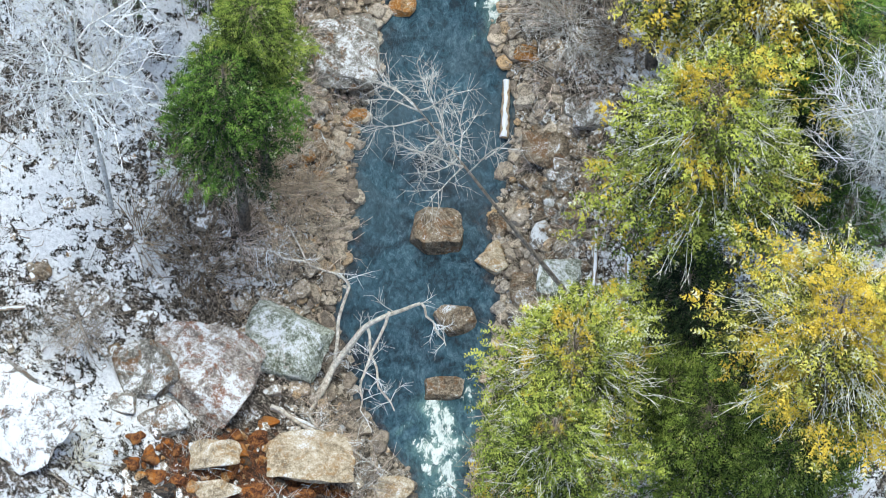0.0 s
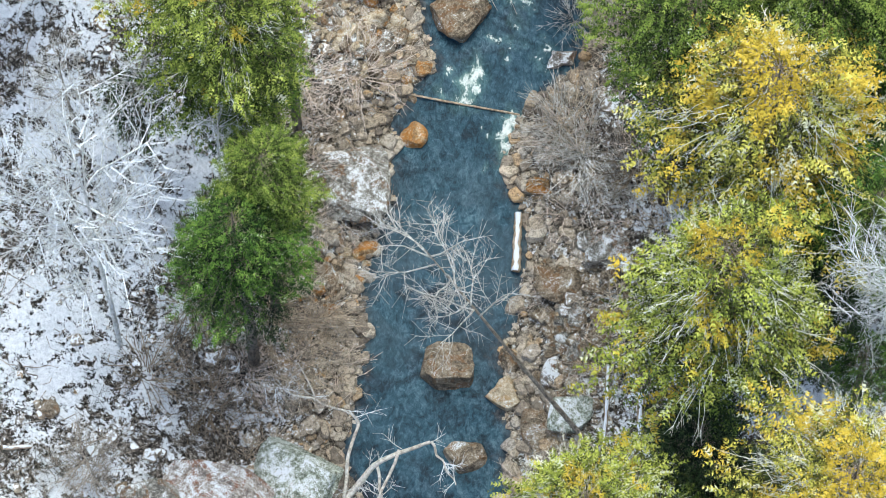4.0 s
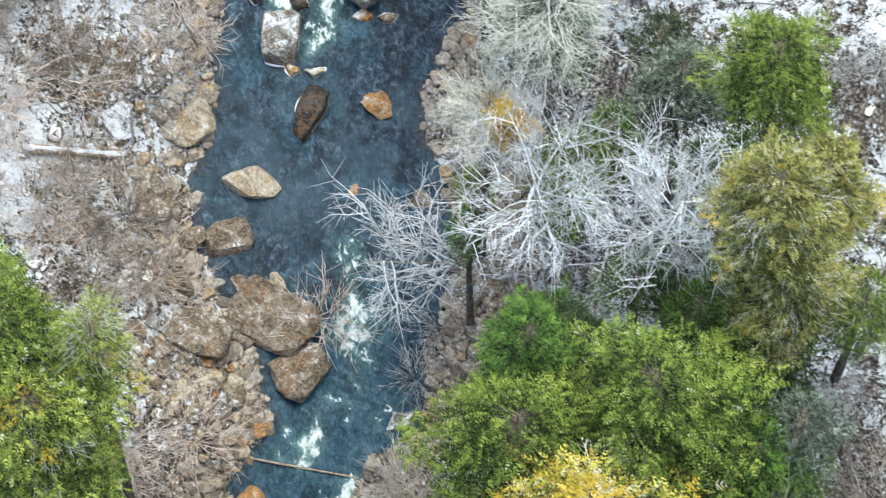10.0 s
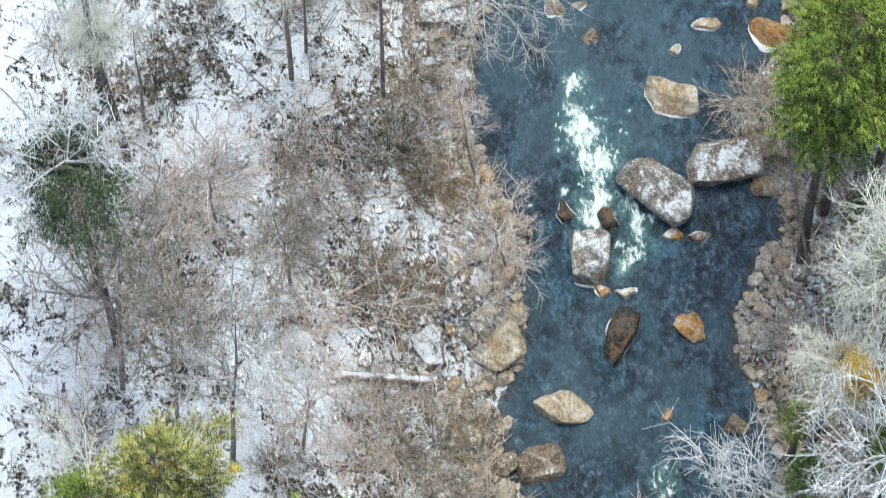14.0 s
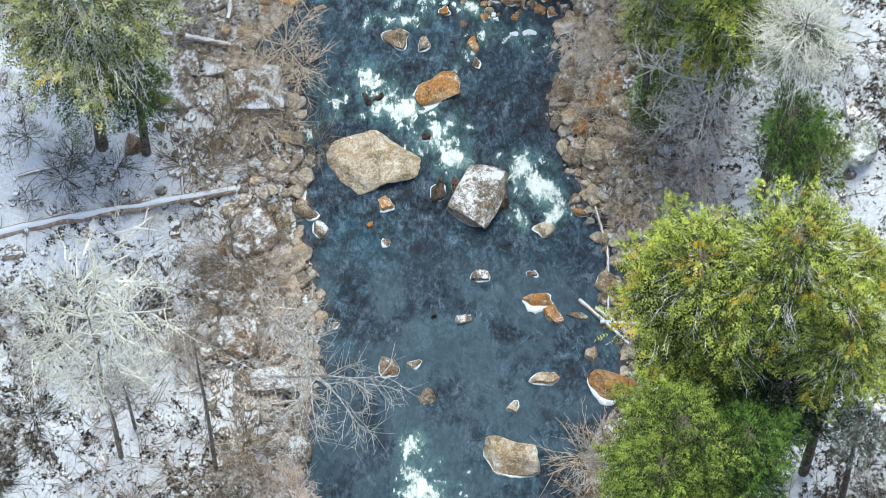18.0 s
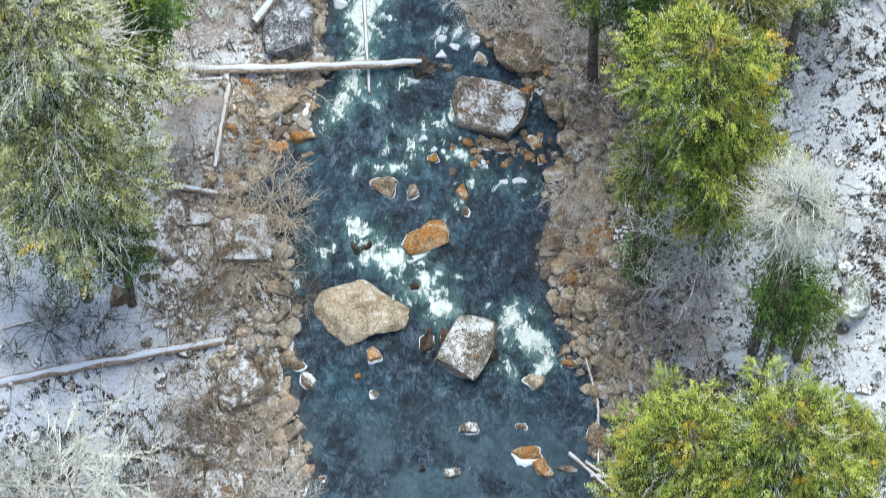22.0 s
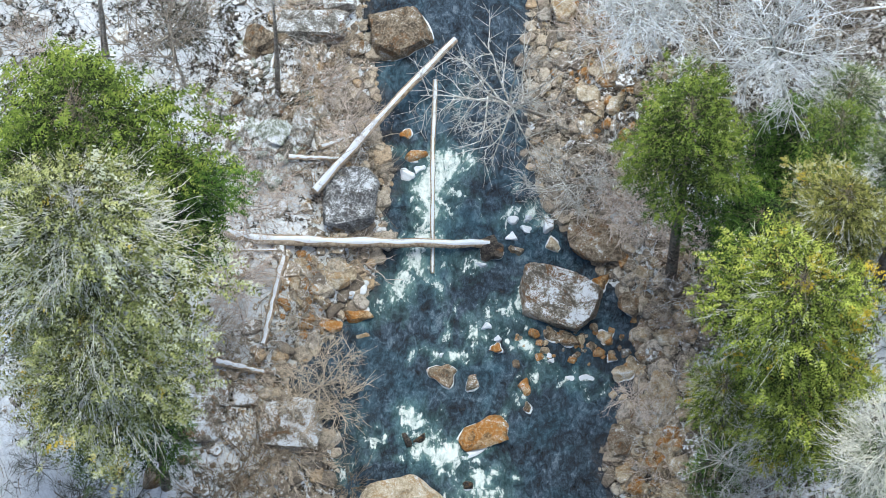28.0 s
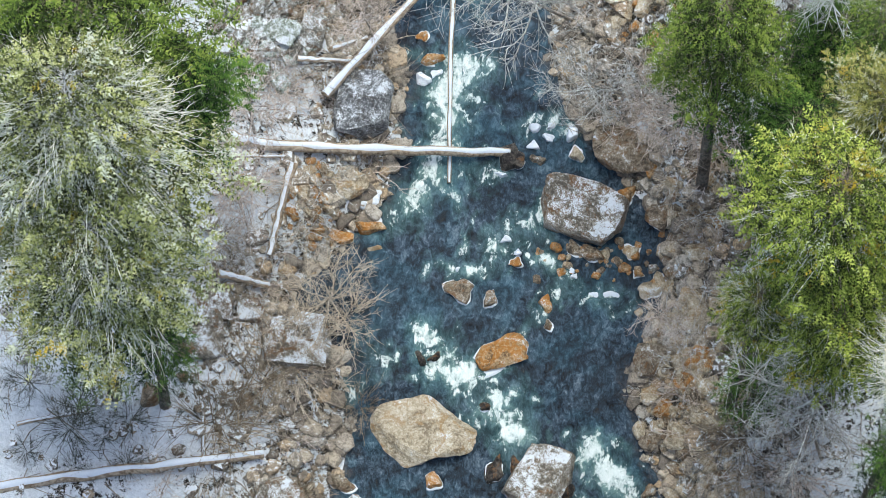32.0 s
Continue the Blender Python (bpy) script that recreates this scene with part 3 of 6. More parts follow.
# the sky's pale sheen is painted on the long smooth pool, the runs above and below are dark and broken
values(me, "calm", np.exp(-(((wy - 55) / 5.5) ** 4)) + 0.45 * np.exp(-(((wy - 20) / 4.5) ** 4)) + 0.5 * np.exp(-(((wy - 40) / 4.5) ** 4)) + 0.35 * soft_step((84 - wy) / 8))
values(me, "clear", 0.35 * soft_step((36 - wy) / 8))
values(me, "depth", np.clip(-shore_distance(wx, wy) / 1.6, 0, 1))
co = np.empty(len(wx) * 3, np.float32)
me.vertices.foreach_get("co", co)
co[2::3] += churn * (0.08 + 0.07 * lumps(wx, wy, 0.35, 4.0))
me.vertices.foreach_set("co", co)
tagged(new("water", me), "dark blue-green mountain river with white rapids", "river", kind="structure")

# ---- boulders ----
rng = np.random.default_rng(7)


def ball(level):
    bm = bmesh.new()
    bmesh.ops.create_icosphere(bm, subdivisions=level, radius=1.0)
    v = np.array([p.co[:] for p in bm.verts])
    f = np.array([[p.index for p in face.verts] for face in bm.faces])
    bm.free()
    return v, f


BALLS = {level: ball(level) for level in (1, 2, 3, 4, 5)}


def rock_shape(level, rng, cuts=12, rough=0.045, blocky=True, lobed=1.0):
    """A ball squared off and cut by random planes to a blocky stone, then roughened; it fills about -1 to 1."""
    v = BALLS[level][0].copy()
    v = np.sign(v) * np.abs(v) ** (0.52 if blocky else 0.8)
    for k in range(cuts):
        axis = rng.normal(size=3) * (1, 1, 0.7)
        if blocky and k % 5 in (1, 2, 3):
            axis = np.array([(1, 0, 0), (-1, 0, 0), (0, 1, 0), (0, -1, 0)][int(rng.integers(4))]) + rng.normal(0, 0.22, 3)
        if k == 0:
            axis = np.array([rng.normal() * 0.15, rng.normal() * 0.15, 1.0])
        axis /= np.linalg.norm(axis)
        over = v @ axis - (rng.uniform(0.74, 1.0) if blocky else rng.uniform(0.52, 0.88))
        v -= np.clip(over, 0, None)[:, None] * axis
    if not blocky:
        turn, phase = np.arctan2(v[:, 1], v[:, 0]), rng.uniform(0, 6.28, 3)
        v[:, :2] *= (1 + lobed * (0.11 * np.sin(2 * turn + phase[0]) + 0.1 * np.sin(3 * turn + phase[1]) + 0.05 * np.sin(5 * turn + phase[2])))[:, None]
    v = v / np.abs(v).max(0)
    seed = rng.uniform(0, 90)
    # bedding steps: broken ledges across the upper side
    slope = lumps(v[:, 0], v[:, 1], 0.9, seed) * 1.2 + v[:, 0] * rng.normal(0, 0.9) + v[:, 1] * rng.normal(0, 0.9)
    v[:, 2] -= np.clip(v[:, 2], 0, 1) * (0.09 * soft_step((slope - 0.15) * 6) + 0.07 * soft_step((slope - 0.75) * 7)) * (level > 3)
    for size, amount in ((0.6, rough * 1.2), (0.25, rough * 0.8), (0.1, rough * 0.45)):
        v += BALLS[level][0] * (amount * lumps(v[:, 0] + v[:, 2] * 0.7, v[:, 1] - v[:, 2] * 0.5, size, seed))[:, None]
    return v


ROCK["ice"] = SNOWCAP
ROCK_WORDS = {
    "ice": "small rounded lump of white ice",
    "brown": "brown weathered sandstone boulder", "tan": "pale tan sandstone boulder", "orange": "orange iron-stained sandstone boulder",
    "grey": "grey blocky sandstone boulder dusted with snow", "slate": "large slate-grey blocky boulder with snow flecks", "dark": "dark wet rounded boulder, some added for dark water hollows,",
    "moss": "pale lichen-covered boulder", "pink": "large grey boulder with rusty streaks and snow", "snowy": "brown boulder with patches of snow on top",
    "snow": "broad boulder covered in white snow", "rust": "rust-red iron-stained stone",
}


def ice_rim(ob, v, f, level, apron=0.0, lee=0.0):
    """A broken rim of white ice round a stone at the waterline."""
    edges = np.concatenate([f[:, [0, 1]], f[:, [1, 2]], f[:, [2, 0]]])
    low, high = v[edges[:, 0]], v[edges[:, 1]]
    cross = (low[:, 2] - level) * (high[:, 2] - level) < 0
    if cross.sum() < 12:
        return
    share = ((level - low[cross, 2]) / (high[cross, 2] - low[cross, 2]))[:, None]
    cut = low[cross, :2] + (high[cross, :2] - low[cross, :2]) * share
    angle, far_out = np.arctan2(cut[:, 1], cut[:, 0]), np.hypot(cut[:, 0], cut[:, 1])
    order = np.argsort(angle)
    turn = np.linspace(-np.pi, np.pi, 29)[:-1]
    reach = np.interp(turn, angle[order], far_out[order], period=2 * np.pi)
    phase = rng.uniform(0, 6.28)
    wide = np.clip(0.012 + 0.035 * np.sin(turn + phase) + 0.02 * np.sin(turn * 3 + phase * 2) + rng.normal(0, 0.01, 28), 0.0, 0.07)
    # a broader apron of ice in the lee of the larger orange stones
    wide = wide + apron * np.exp(-(((turn - lee + np.pi) % (2 * np.pi) - np.pi) / 0.75) ** 2) * rng.uniform(0.8, 1.1, 28)
    rings = []
    for out, up in ((-0.05, -0.05), (-0.03, 0.035), (1.0, 0.025), (1.08, -0.06)):
        r = reach + (wide * out if out > 0 else out)
        rings.append(np.stack([r * np.cos(turn), r * np.sin(turn), np.full(28, level + up) * 1.0], 1))
    k = np.arange(84)
    nxt = k // 28 * 28 + (k + 1) % 28
    part("ice_rim", mesh_of("ice_rim", np.concatenate(rings), np.stack([k, nxt, nxt + 28, k + 28], 1), SNOWCAP, True), ob, "rim of white ice at the waterline")


def boulder(x, y, length, width, height, turn, kind):
    wet = float(shore_distance(x, y))
    base = float(ground_z(x, y)) - 0.12
    top = max(float(water_z(y)), float(ground_z(x, y))) + max(height, 0.22) + 0.08
    stone_rng = np.random.default_rng(int(abs(x) * 1000 + y * 77))
    level = 5 if length > 2.6 else 4 if length > 1.1 else 3
    v = rock_shape(level, stone_rng, 14 if length > 1 else 10, 0.045, kind in ("grey", "slate", "snowy") or (kind in ("brown", "moss") and length > 1.5), 0.45 if length > 1.0 else 1.0) * (length / 2 * 1.08, width / 2 * 1.08, (top - base) / 2)
    v[:, 2] += (top - base) / 2
    ob = new("boulder", mesh_of("boulder", v, BALLS[level][1], ROCK[kind]))
    ob.matrix_world = pose(x, y, base, 0, 0, turn)
    if kind != "ice" and y > 40 and wet < -0.15 and 0.3 < length < 2.6 and rng.random() < 0.75:
        ice_rim(ob, v, BALLS[level][1], float(water_z(y)) - base, 0.3 if kind == "orange" and length > 1.1 else 0.0, radians(238 - turn))
    where = " standing in the river" if wet < 0.2 else " on the river bank"
    return tagged(ob, ROCK_WORDS[kind] + where, "ice" if kind == "ice" else "boulder", "ice lumps by the rapids" if kind == "ice" else "boulders in and beside the river")


boulder(-0.34, 15.65, 2.14, 1.98, 0.84, 0, "brown")
boulder(0.52, 11.79, 1.51, 1.44, 0.47, 20, "brown")
boulder(0.09, 8.75, 1.66, 1.04, 0.47, 0, "brown")
boulder(-4.21, 23.28, 2.66, 3.56, 1.12, 5, "grey")
boulder(-1.94, 25.61, 1.32, 1.15, 0.47, 30, "orange")
boulder(-6.30, 10.16, 3.47, 2.89, 1.12, -20, "moss")
boulder(-9.50, 8.35, 5.20, 4.00, 1.59, -14, "pink")
boulder(-11.70, 8.24, 2.56, 2.33, 1.12, 10, "grey")
boulder(-11.02, 6.11, 1.82, 1.40, 0.56, 20, "grey")
boulder(-9.18, 4.74, 2.44, 1.28, 0.47, 0, "tan")
boulder(-5.82, 5.12, 4.37, 2.30, 0.94, 5, "tan")
boulder(-2.39, 4.28, 2.53, 1.15, 0.47, 0, "tan")
boulder(4.22, 19.06, 2.00, 1.70, 0.56, 0, "brown")
boulder(2.01, 14.56, 1.40, 1.52, 0.47, 0, "tan")
boulder(2.35, 15.99, 0.98, 1.05, 0.37, 0, "brown")
boulder(3.44, 12.80, 1.28, 1.98, 0.47, 0, "brown")
boulder(4.71, 13.32, 1.75, 1.63, 0.56, 0, "moss")
boulder(6.23, 20.37, 2.14, 1.19, 0.37, 5, "grey")
boulder(-9.14, 3.19, 2.32, 0.93, 0.37, 0, "tan")
boulder(-5.36, 19.19, 1.47, 1.30, 0.47, 0, "brown")
boulder(-3.72, 20.71, 1.19, 0.83, 0.37, 40, "orange")
boulder(-16.41, 5.26, 4.00, 5.41, 1.31, 20, "snow")
boulder(5.24, 20.88, 0.59, 0.95, 0.28, 0, "grey")
boulder(3.54, 23.50, 1.31, 0.77, 0.28, 0, "orange")
boulder(3.65, 17.81, 0.99, 0.71, 0.28, 0, "brown")
boulder(-12.64, 6.67, 1.06, 0.94, 0.37, 0, "grey")
boulder(4.12, 16.13, 0.82, 0.82, 0.28, 0, "brown")
boulder(-16.07, 12.01, 0.95, 0.72, 0.37, 0, "brown")
boulder(4.08, 15.35, 0.94, 1.41, 0.28, -30, "snow")
boulder(-11.51, 4.46, 0.82, 0.82, 0.28, 0, "rust")
boulder(-12.09, 5.10, 0.66, 0.56, 0.24, 0, "rust")
boulder(-10.86, 5.14, 0.58, 0.51, 0.19, 0, "rust")
boulder(-7.33, 5.80, 1.04, 0.70, 0.28, 20, "rust")
boulder(-7.97, 5.15, 0.70, 0.58, 0.24, 0, "rust")
boulder(-11.26, 3.64, 0.93, 0.70, 0.24, 0, "rust")
boulder(-10.36, 3.60, 0.70, 0.58, 0.24, 0, "rust")
boulder(-9.87, 5.40, 0.58, 0.47, 0.19, 0, "dark")
boulder(-6.91, 6.70, 0.93, 0.60, 0.24, 0, "rust")
boulder(-7.58, 3.45, 1.39, 0.70, 0.28, 0, "rust")
boulder(-5.69, 3.78, 1.62, 0.56, 0.24, 0, "rust")
boulder(-5.02, 4.12, 0.92, 0.55, 0.24, 0, "rust")
boulder(-11.81, 3.54, 0.51, 0.42, 0.19, 0, "orange")
boulder(-8.28, 4.37, 0.58, 0.93, 0.28, 0, "rust")
boulder(-10.78, 3.00, 0.93, 0.58, 0.28, 0, "dark")
boulder(-12.16, 4.12, 0.70, 0.70, 0.24, 0, "rust")
boulder(-4.10, 4.02, 0.92, 0.58, 0.24, 0, "rust")
boulder(-4.11, 32.16, 2.52, 1.80, 0.84, -20, "brown")
boulder(0.11, 30.91, 2.38, 2.02, 0.75, 35, "brown")
boulder(-1.02, 33.13, 3.59, 2.75, 0.66, -35, "brown")
boulder(-1.51, 28.50, 0.83, 0.83, 0.37, 0, "orange")
boulder(-3.47, 30.37, 1.43, 0.84, 0.37, 0, "tan")
boulder(-2.74, 29.57, 1.19, 0.83, 0.37, 0, "brown")
boulder(-4.75, 29.44, 1.08, 0.84, 0.28, 0, "tan")
boulder(-5.51, 31.39, 0.96, 0.96, 0.37, 0, "brown")
boulder(-4.66, 41.45, 2.28, 1.73, 0.75, 45, "tan")
boulder(-2.17, 38.95, 2.37, 1.42, 0.66, -15, "tan")
boulder(-3.09, 36.55, 1.89, 1.51, 0.56, 15, "brown")
boulder(0.17, 42.10, 1.24, 2.67, 0.75, -12, "dark")
boulder(-0.94, 34.79, 0.66, 1.22, 0.28, 20, "tan")
boulder(2.94, 42.55, 1.72, 1.24, 0.37, -20, "orange")
boulder(4.85, 38.43, 1.29, 0.94, 0.37, 15, "brown")
boulder(-2.56, 34.62, 0.85, 0.80, 0.37, 0, "brown")
boulder(-4.85, 34.37, 1.00, 1.18, 0.37, 0, "brown")
boulder(-4.61, 36.46, 1.31, 1.19, 0.47, 0, "brown")
boulder(-6.54, 32.21, 0.90, 0.90, 0.37, 0, "brown")
boulder(4.23, 29.07, 1.39, 0.93, 0.37, 0, "snow")
boulder(-7.65, 41.16, 1.45, 1.69, 0.47, 0, "snow")
boulder(2.12, 38.81, 0.76, 0.66, 0.28, 0, "orange")
boulder(-6.11, 37.80, 1.67, 1.43, 0.37, 0, "brown")
boulder(-1.11, 45.28, 1.68, 2.15, 0.84, -5, "grey")
boulder(1.85, 48.17, 3.54, 2.01, 0.94, -35, "grey")
boulder(4.36, 49.52, 3.09, 2.09, 0.94, 10, "snowy")
boulder(6.34, 50.49, 2.28, 1.92, 0.66, 0, "brown")
boulder(2.23, 52.30, 2.40, 1.58, 0.66, -5, "tan")
boulder(-0.41, 47.11, 0.90, 1.08, 0.47, 0, "dark")
boulder(2.36, 46.40, 1.18, 0.71, 0.28, 0, "orange")
boulder(3.35, 46.37, 0.95, 0.59, 0.28, 0, "brown")
boulder(-0.67, 43.96, 0.82, 0.70, 0.28, 0, "orange")
boulder(0.38, 43.89, 0.94, 0.59, 0.28, 0, "tan")
boulder(-6.80, 47.81, 2.12, 1.88, 0.66, 40, "brown")
boulder(6.46, 48.43, 2.15, 0.84, 0.37, 0, "brown")
boulder(8.48, 47.28, 1.43, 1.91, 0.66, 0, "grey")
boulder(-2.20, 47.28, 1.06, 0.94, 0.37, 0, "dark")
boulder(7.92, 34.18, 1.18, 1.18, 0.37, 0, "brown")
boulder(-7.35, 42.87, 1.17, 0.58, 0.28, 0, "snowy")
boulder(-5.45, 48.80, 0.71, 0.95, 0.28, 0, "orange")
boulder(-8.56, 39.85, 0.93, 0.70, 0.28, 0, "snowy")
boulder(-2.95, 65.15, 4.10, 2.90, 0.60, -6, "tan")
boulder(1.17, 63.39, 2.14, 2.75, 0.94, -24, "snowy")
boulder(-0.49, 68.08, 2.40, 1.15, 0.56, 15, "orange")
boulder(-2.11, 70.35, 1.30, 1.07, 0.37, -15, "brown")
boulder(-0.93, 70.13, 0.52, 0.71, 0.28, 0, "brown")
boulder(1.02, 70.02, 0.59, 0.71, 0.28, 0, "orange")
boulder(1.28, 69.20, 0.52, 0.47, 0.19, 0, "brown")
boulder(5.35, 67.94, 2.01, 1.30, 0.47, 0, "brown")
boulder(6.42, 69.78, 0.95, 1.90, 0.37, 5, "tan")
boulder(5.15, 66.75, 0.99, 0.85, 0.28, 20, "tan")
boulder(5.56, 66.10, 0.82, 0.82, 0.28, 0, "orange")
boulder(5.17, 65.11, 0.99, 0.89, 0.28, 0, "brown")
boulder(3.73, 61.99, 1.05, 0.70, 0.28, -10, "tan")
boulder(1.07, 60.07, 0.84, 0.51, 0.24, 0, "snowy")
boulder(3.60, 59.01, 1.51, 0.84, 0.37, 5, "orange")
boulder(4.05, 58.29, 0.93, 0.93, 0.28, 30, "orange")
boulder(0.39, 58.24, 0.65, 0.42, 0.19, 10, "snowy")
boulder(-2.74, 56.16, 0.88, 0.97, 0.28, -10, "brown")
boulder(-1.67, 56.28, 0.65, 0.56, 0.24, 0, "brown")
boulder(-1.19, 54.92, 0.93, 0.79, 0.28, 0, "brown")
boulder(3.80, 55.58, 1.35, 0.74, 0.28, 5, "tan")
boulder(2.31, 54.42, 0.51, 0.88, 0.24, 0, "tan")
boulder(5.69, 56.67, 0.70, 0.93, 0.28, 0, "tan")
boulder(6.44, 55.09, 2.27, 1.30, 0.56, -18, "orange")
boulder(8.33, 54.97, 1.68, 1.40, 0.47, 0, "tan")
boulder(5.12, 58.30, 0.93, 0.42, 0.19, 0, "brown")
boulder(6.33, 59.60, 0.93, 0.93, 0.28, -30, "brown")
boulder(3.37, 60.15, 0.65, 0.35, 0.19, 0, "brown")
boulder(-2.70, 63.39, 0.59, 0.80, 0.28, 10, "orange")
boulder(-5.42, 62.21, 0.80, 0.61, 0.24, -40, "snowy")
boulder(-2.71, 61.62, 0.42, 0.33, 0.14, 0, "brown")
boulder(-6.03, 63.01, 0.98, 0.61, 0.28, 0, "brown")
boulder(-6.75, 59.82, 0.84, 0.84, 0.28, 0, "tan")
boulder(7.99, 58.90, 1.45, 1.91, 0.56, 10, "grey")
boulder(-8.28, 61.80, 1.99, 1.92, 0.66, 20, "snowy")
boulder(-7.94, 67.73, 2.60, 2.12, 0.66, 0, "snowy")
boulder(-8.90, 57.30, 1.63, 1.68, 0.56, 0, "snowy")
boulder(-7.77, 55.53, 2.56, 1.12, 0.47, 0, "snowy")
boulder(-13.06, 65.35, 0.86, 0.86, 0.37, 0, "brown")
boulder(-0.07, 71.53, 0.72, 0.48, 0.19, 0, "orange")
boulder(7.33, 65.72, 1.65, 1.30, 0.37, 0, "tan")
boulder(6.26, 65.18, 1.41, 0.94, 0.37, 10, "tan")
boulder(-6.42, 52.88, 1.16, 1.16, 0.37, 0, "snowy")
boulder(5.40, 62.75, 0.82, 0.38, 0.19, 0, "orange")
boulder(-0.81, 58.37, 0.28, 0.28, 0.14, 0, "dark")
boulder(-3.35, 62.38, 0.33, 0.28, 0.14, 0, "orange")
boulder(-4.95, 58.10, 0.42, 0.28, 0.14, 0, "brown")
boulder(5.11, 63.30, 0.52, 0.59, 0.24, 0, "brown")
boulder(16.74, 63.84, 1.44, 2.16, 0.75, 0, "moss")
# next five: low dark stones added in place of hollows in the white water
boulder(2.00, 63.15, 1.03, 0.84, 0.21, 20, "dark")
boulder(-0.46, 63.84, 0.80, 1.17, 0.19, -20, "dark")
boulder(0.20, 64.02, 0.47, 0.70, 0.14, 0, "dark")
boulder(-3.42, 67.65, 0.38, 0.66, 0.14, 20, "dark")
boulder(-0.97, 66.03, 0.47, 0.33, 0.12, 0, "dark")
boulder(2.43, 73.57, 3.30, 2.20, 1.03, -18, "snowy")
boulder(-6.16, 76.98, 2.21, 2.39, 1.22, -5, "slate")
boulder(-4.50, 84.30, 2.44, 2.08, 0.94, 25, "brown")
boulder(5.17, 73.56, 1.07, 1.00, 0.37, 0, "brown")
boulder(3.70, 75.94, 2.22, 1.89, 0.66, 0, "brown")
boulder(1.99, 75.84, 1.00, 0.71, 0.28, 0, "tan")
boulder(-0.36, 75.55, 1.00, 1.02, 0.37, 0, "dark")
boulder(0.55, 75.57, 0.67, 0.55, 0.28, 0, "brown")
boulder(4.15, 72.16, 0.66, 0.80, 0.28, -20, "tan")
boulder(5.58, 72.28, 0.58, 0.58, 0.28, 0, "tan")
boulder(4.81, 70.66, 1.00, 0.66, 0.28, 0, "tan")
boulder(5.17, 71.13, 0.58, 0.71, 0.28, 0, "tan")
boulder(4.40, 71.33, 0.58, 0.44, 0.19, 0, "orange")
boulder(5.53, 74.42, 0.40, 1.03, 0.19, 0, "brown")
boulder(4.75, 75.27, 0.56, 0.80, 0.28, 0, "orange")
boulder(-6.35, 74.04, 1.37, 1.15, 0.47, 0, "tan")
boulder(-5.61, 72.61, 1.37, 0.55, 0.28, 0, "orange")
boulder(-6.59, 72.11, 0.93, 0.55, 0.28, -10, "orange")
boulder(-5.30, 71.86, 0.71, 0.31, 0.19, 0, "tan")
boulder(-7.97, 84.15, 2.95, 1.41, 0.75, 0, "grey")
boulder(-7.13, 85.32, 1.82, 0.96, 0.66, 0, "grey")
boulder(-9.95, 83.14, 1.41, 1.41, 0.56, 0, "brown")
boulder(2.21, 85.45, 1.18, 1.14, 0.47, 0, "tan")
boulder(-9.19, 79.36, 1.35, 1.01, 0.47, -15, "moss")
boulder(-9.81, 78.66, 1.17, 0.40, 0.28, 5, "grey")
boulder(-8.04, 79.61, 0.94, 1.39, 0.47, -10, "grey")
boulder(-3.52, 79.40, 0.94, 0.67, 0.28, 10, "orange")
boulder(-3.94, 80.21, 0.58, 0.54, 0.24, 0, "orange")
boulder(6.59, 72.10, 0.89, 0.89, 0.28, 0, "tan")
boulder(2.72, 71.99, 1.11, 0.55, 0.28, -15, "brown")
boulder(2.05, 72.18, 0.88, 0.49, 0.28, -25, "brown")
boulder(6.50, 75.40, 1.12, 1.34, 0.37, 0, "brown")
boulder(-11.65, 67.82, 2.22, 2.00, 0.56, 0, "snowy")
boulder(-10.86, 68.91, 1.33, 1.33, 0.47, 0, "snowy")
boulder(-9.65, 68.91, 1.00, 1.00, 0.37, 0, "snowy")
boulder(3.90, 74.34, 0.67, 0.89, 0.28, 0, "orange")
boulder(3.19, 81.73, 1.02, 0.79, 0.28, 0, "tan")
boulder(4.20, 81.35, 0.90, 0.79, 0.28, 0, "tan")
boulder(2.23, 83.87, 0.91, 0.68, 0.28, 0, "tan")
boulder(-6.14, 83.69, 0.68, 0.91, 0.28, 0, "brown")
boulder(0.33, 76.80, 0.58, 0.45, 0.17, 20, "ice")
boulder(0.90, 76.42, 0.49, 0.36, 0.17, -20, "ice")
boulder(1.78, 76.62, 0.45, 0.62, 0.19, 0, "ice")
boulder(0.35, 76.17, 0.53, 0.49, 0.14, 0, "ice")
boulder(1.00, 76.90, 0.45, 0.27, 0.12, 30, "ice")
boulder(-3.86, 78.49, 0.63, 0.49, 0.19, 0, "ice")
boulder(-3.38, 78.74, 0.49, 0.45, 0.19, 0, "ice")
boulder(-0.82, 74.88, 0.75, 0.20, 0.14, -5, "ice")
boulder(-5.44, 73.73, 0.67, 0.58, 0.19, 0, "ice")
boulder(-5.83, 73.42, 0.44, 0.35, 0.14, 0, "ice")
boulder(-5.22, 72.91, 0.40, 0.35, 0.14, 0, "ice")
boulder(-0.50, 72.42, 0.53, 0.31, 0.14, 0, "ice")
boulder(-0.04, 71.91, 0.49, 0.31, 0.14, 10, "ice")
boulder(1.92, 71.38, 0.49, 0.31, 0.14, 0, "ice")
boulder(2.08, 71.12, 0.35, 0.22, 0.12, 0, "ice")
boulder(2.83, 70.44, 0.66, 0.40, 0.14, -10, "ice")
boulder(3.49, 70.42, 0.58, 0.40, 0.14, 20, "ice")
boulder(-2.22, 71.13, 0.31, 0.31, 0.12, 0, "ice")
# three more dark stones that stand for dark hollows in the rapids
boulder(-2.30, 75.70, 0.67, 0.36, 0.19, 0, "dark")
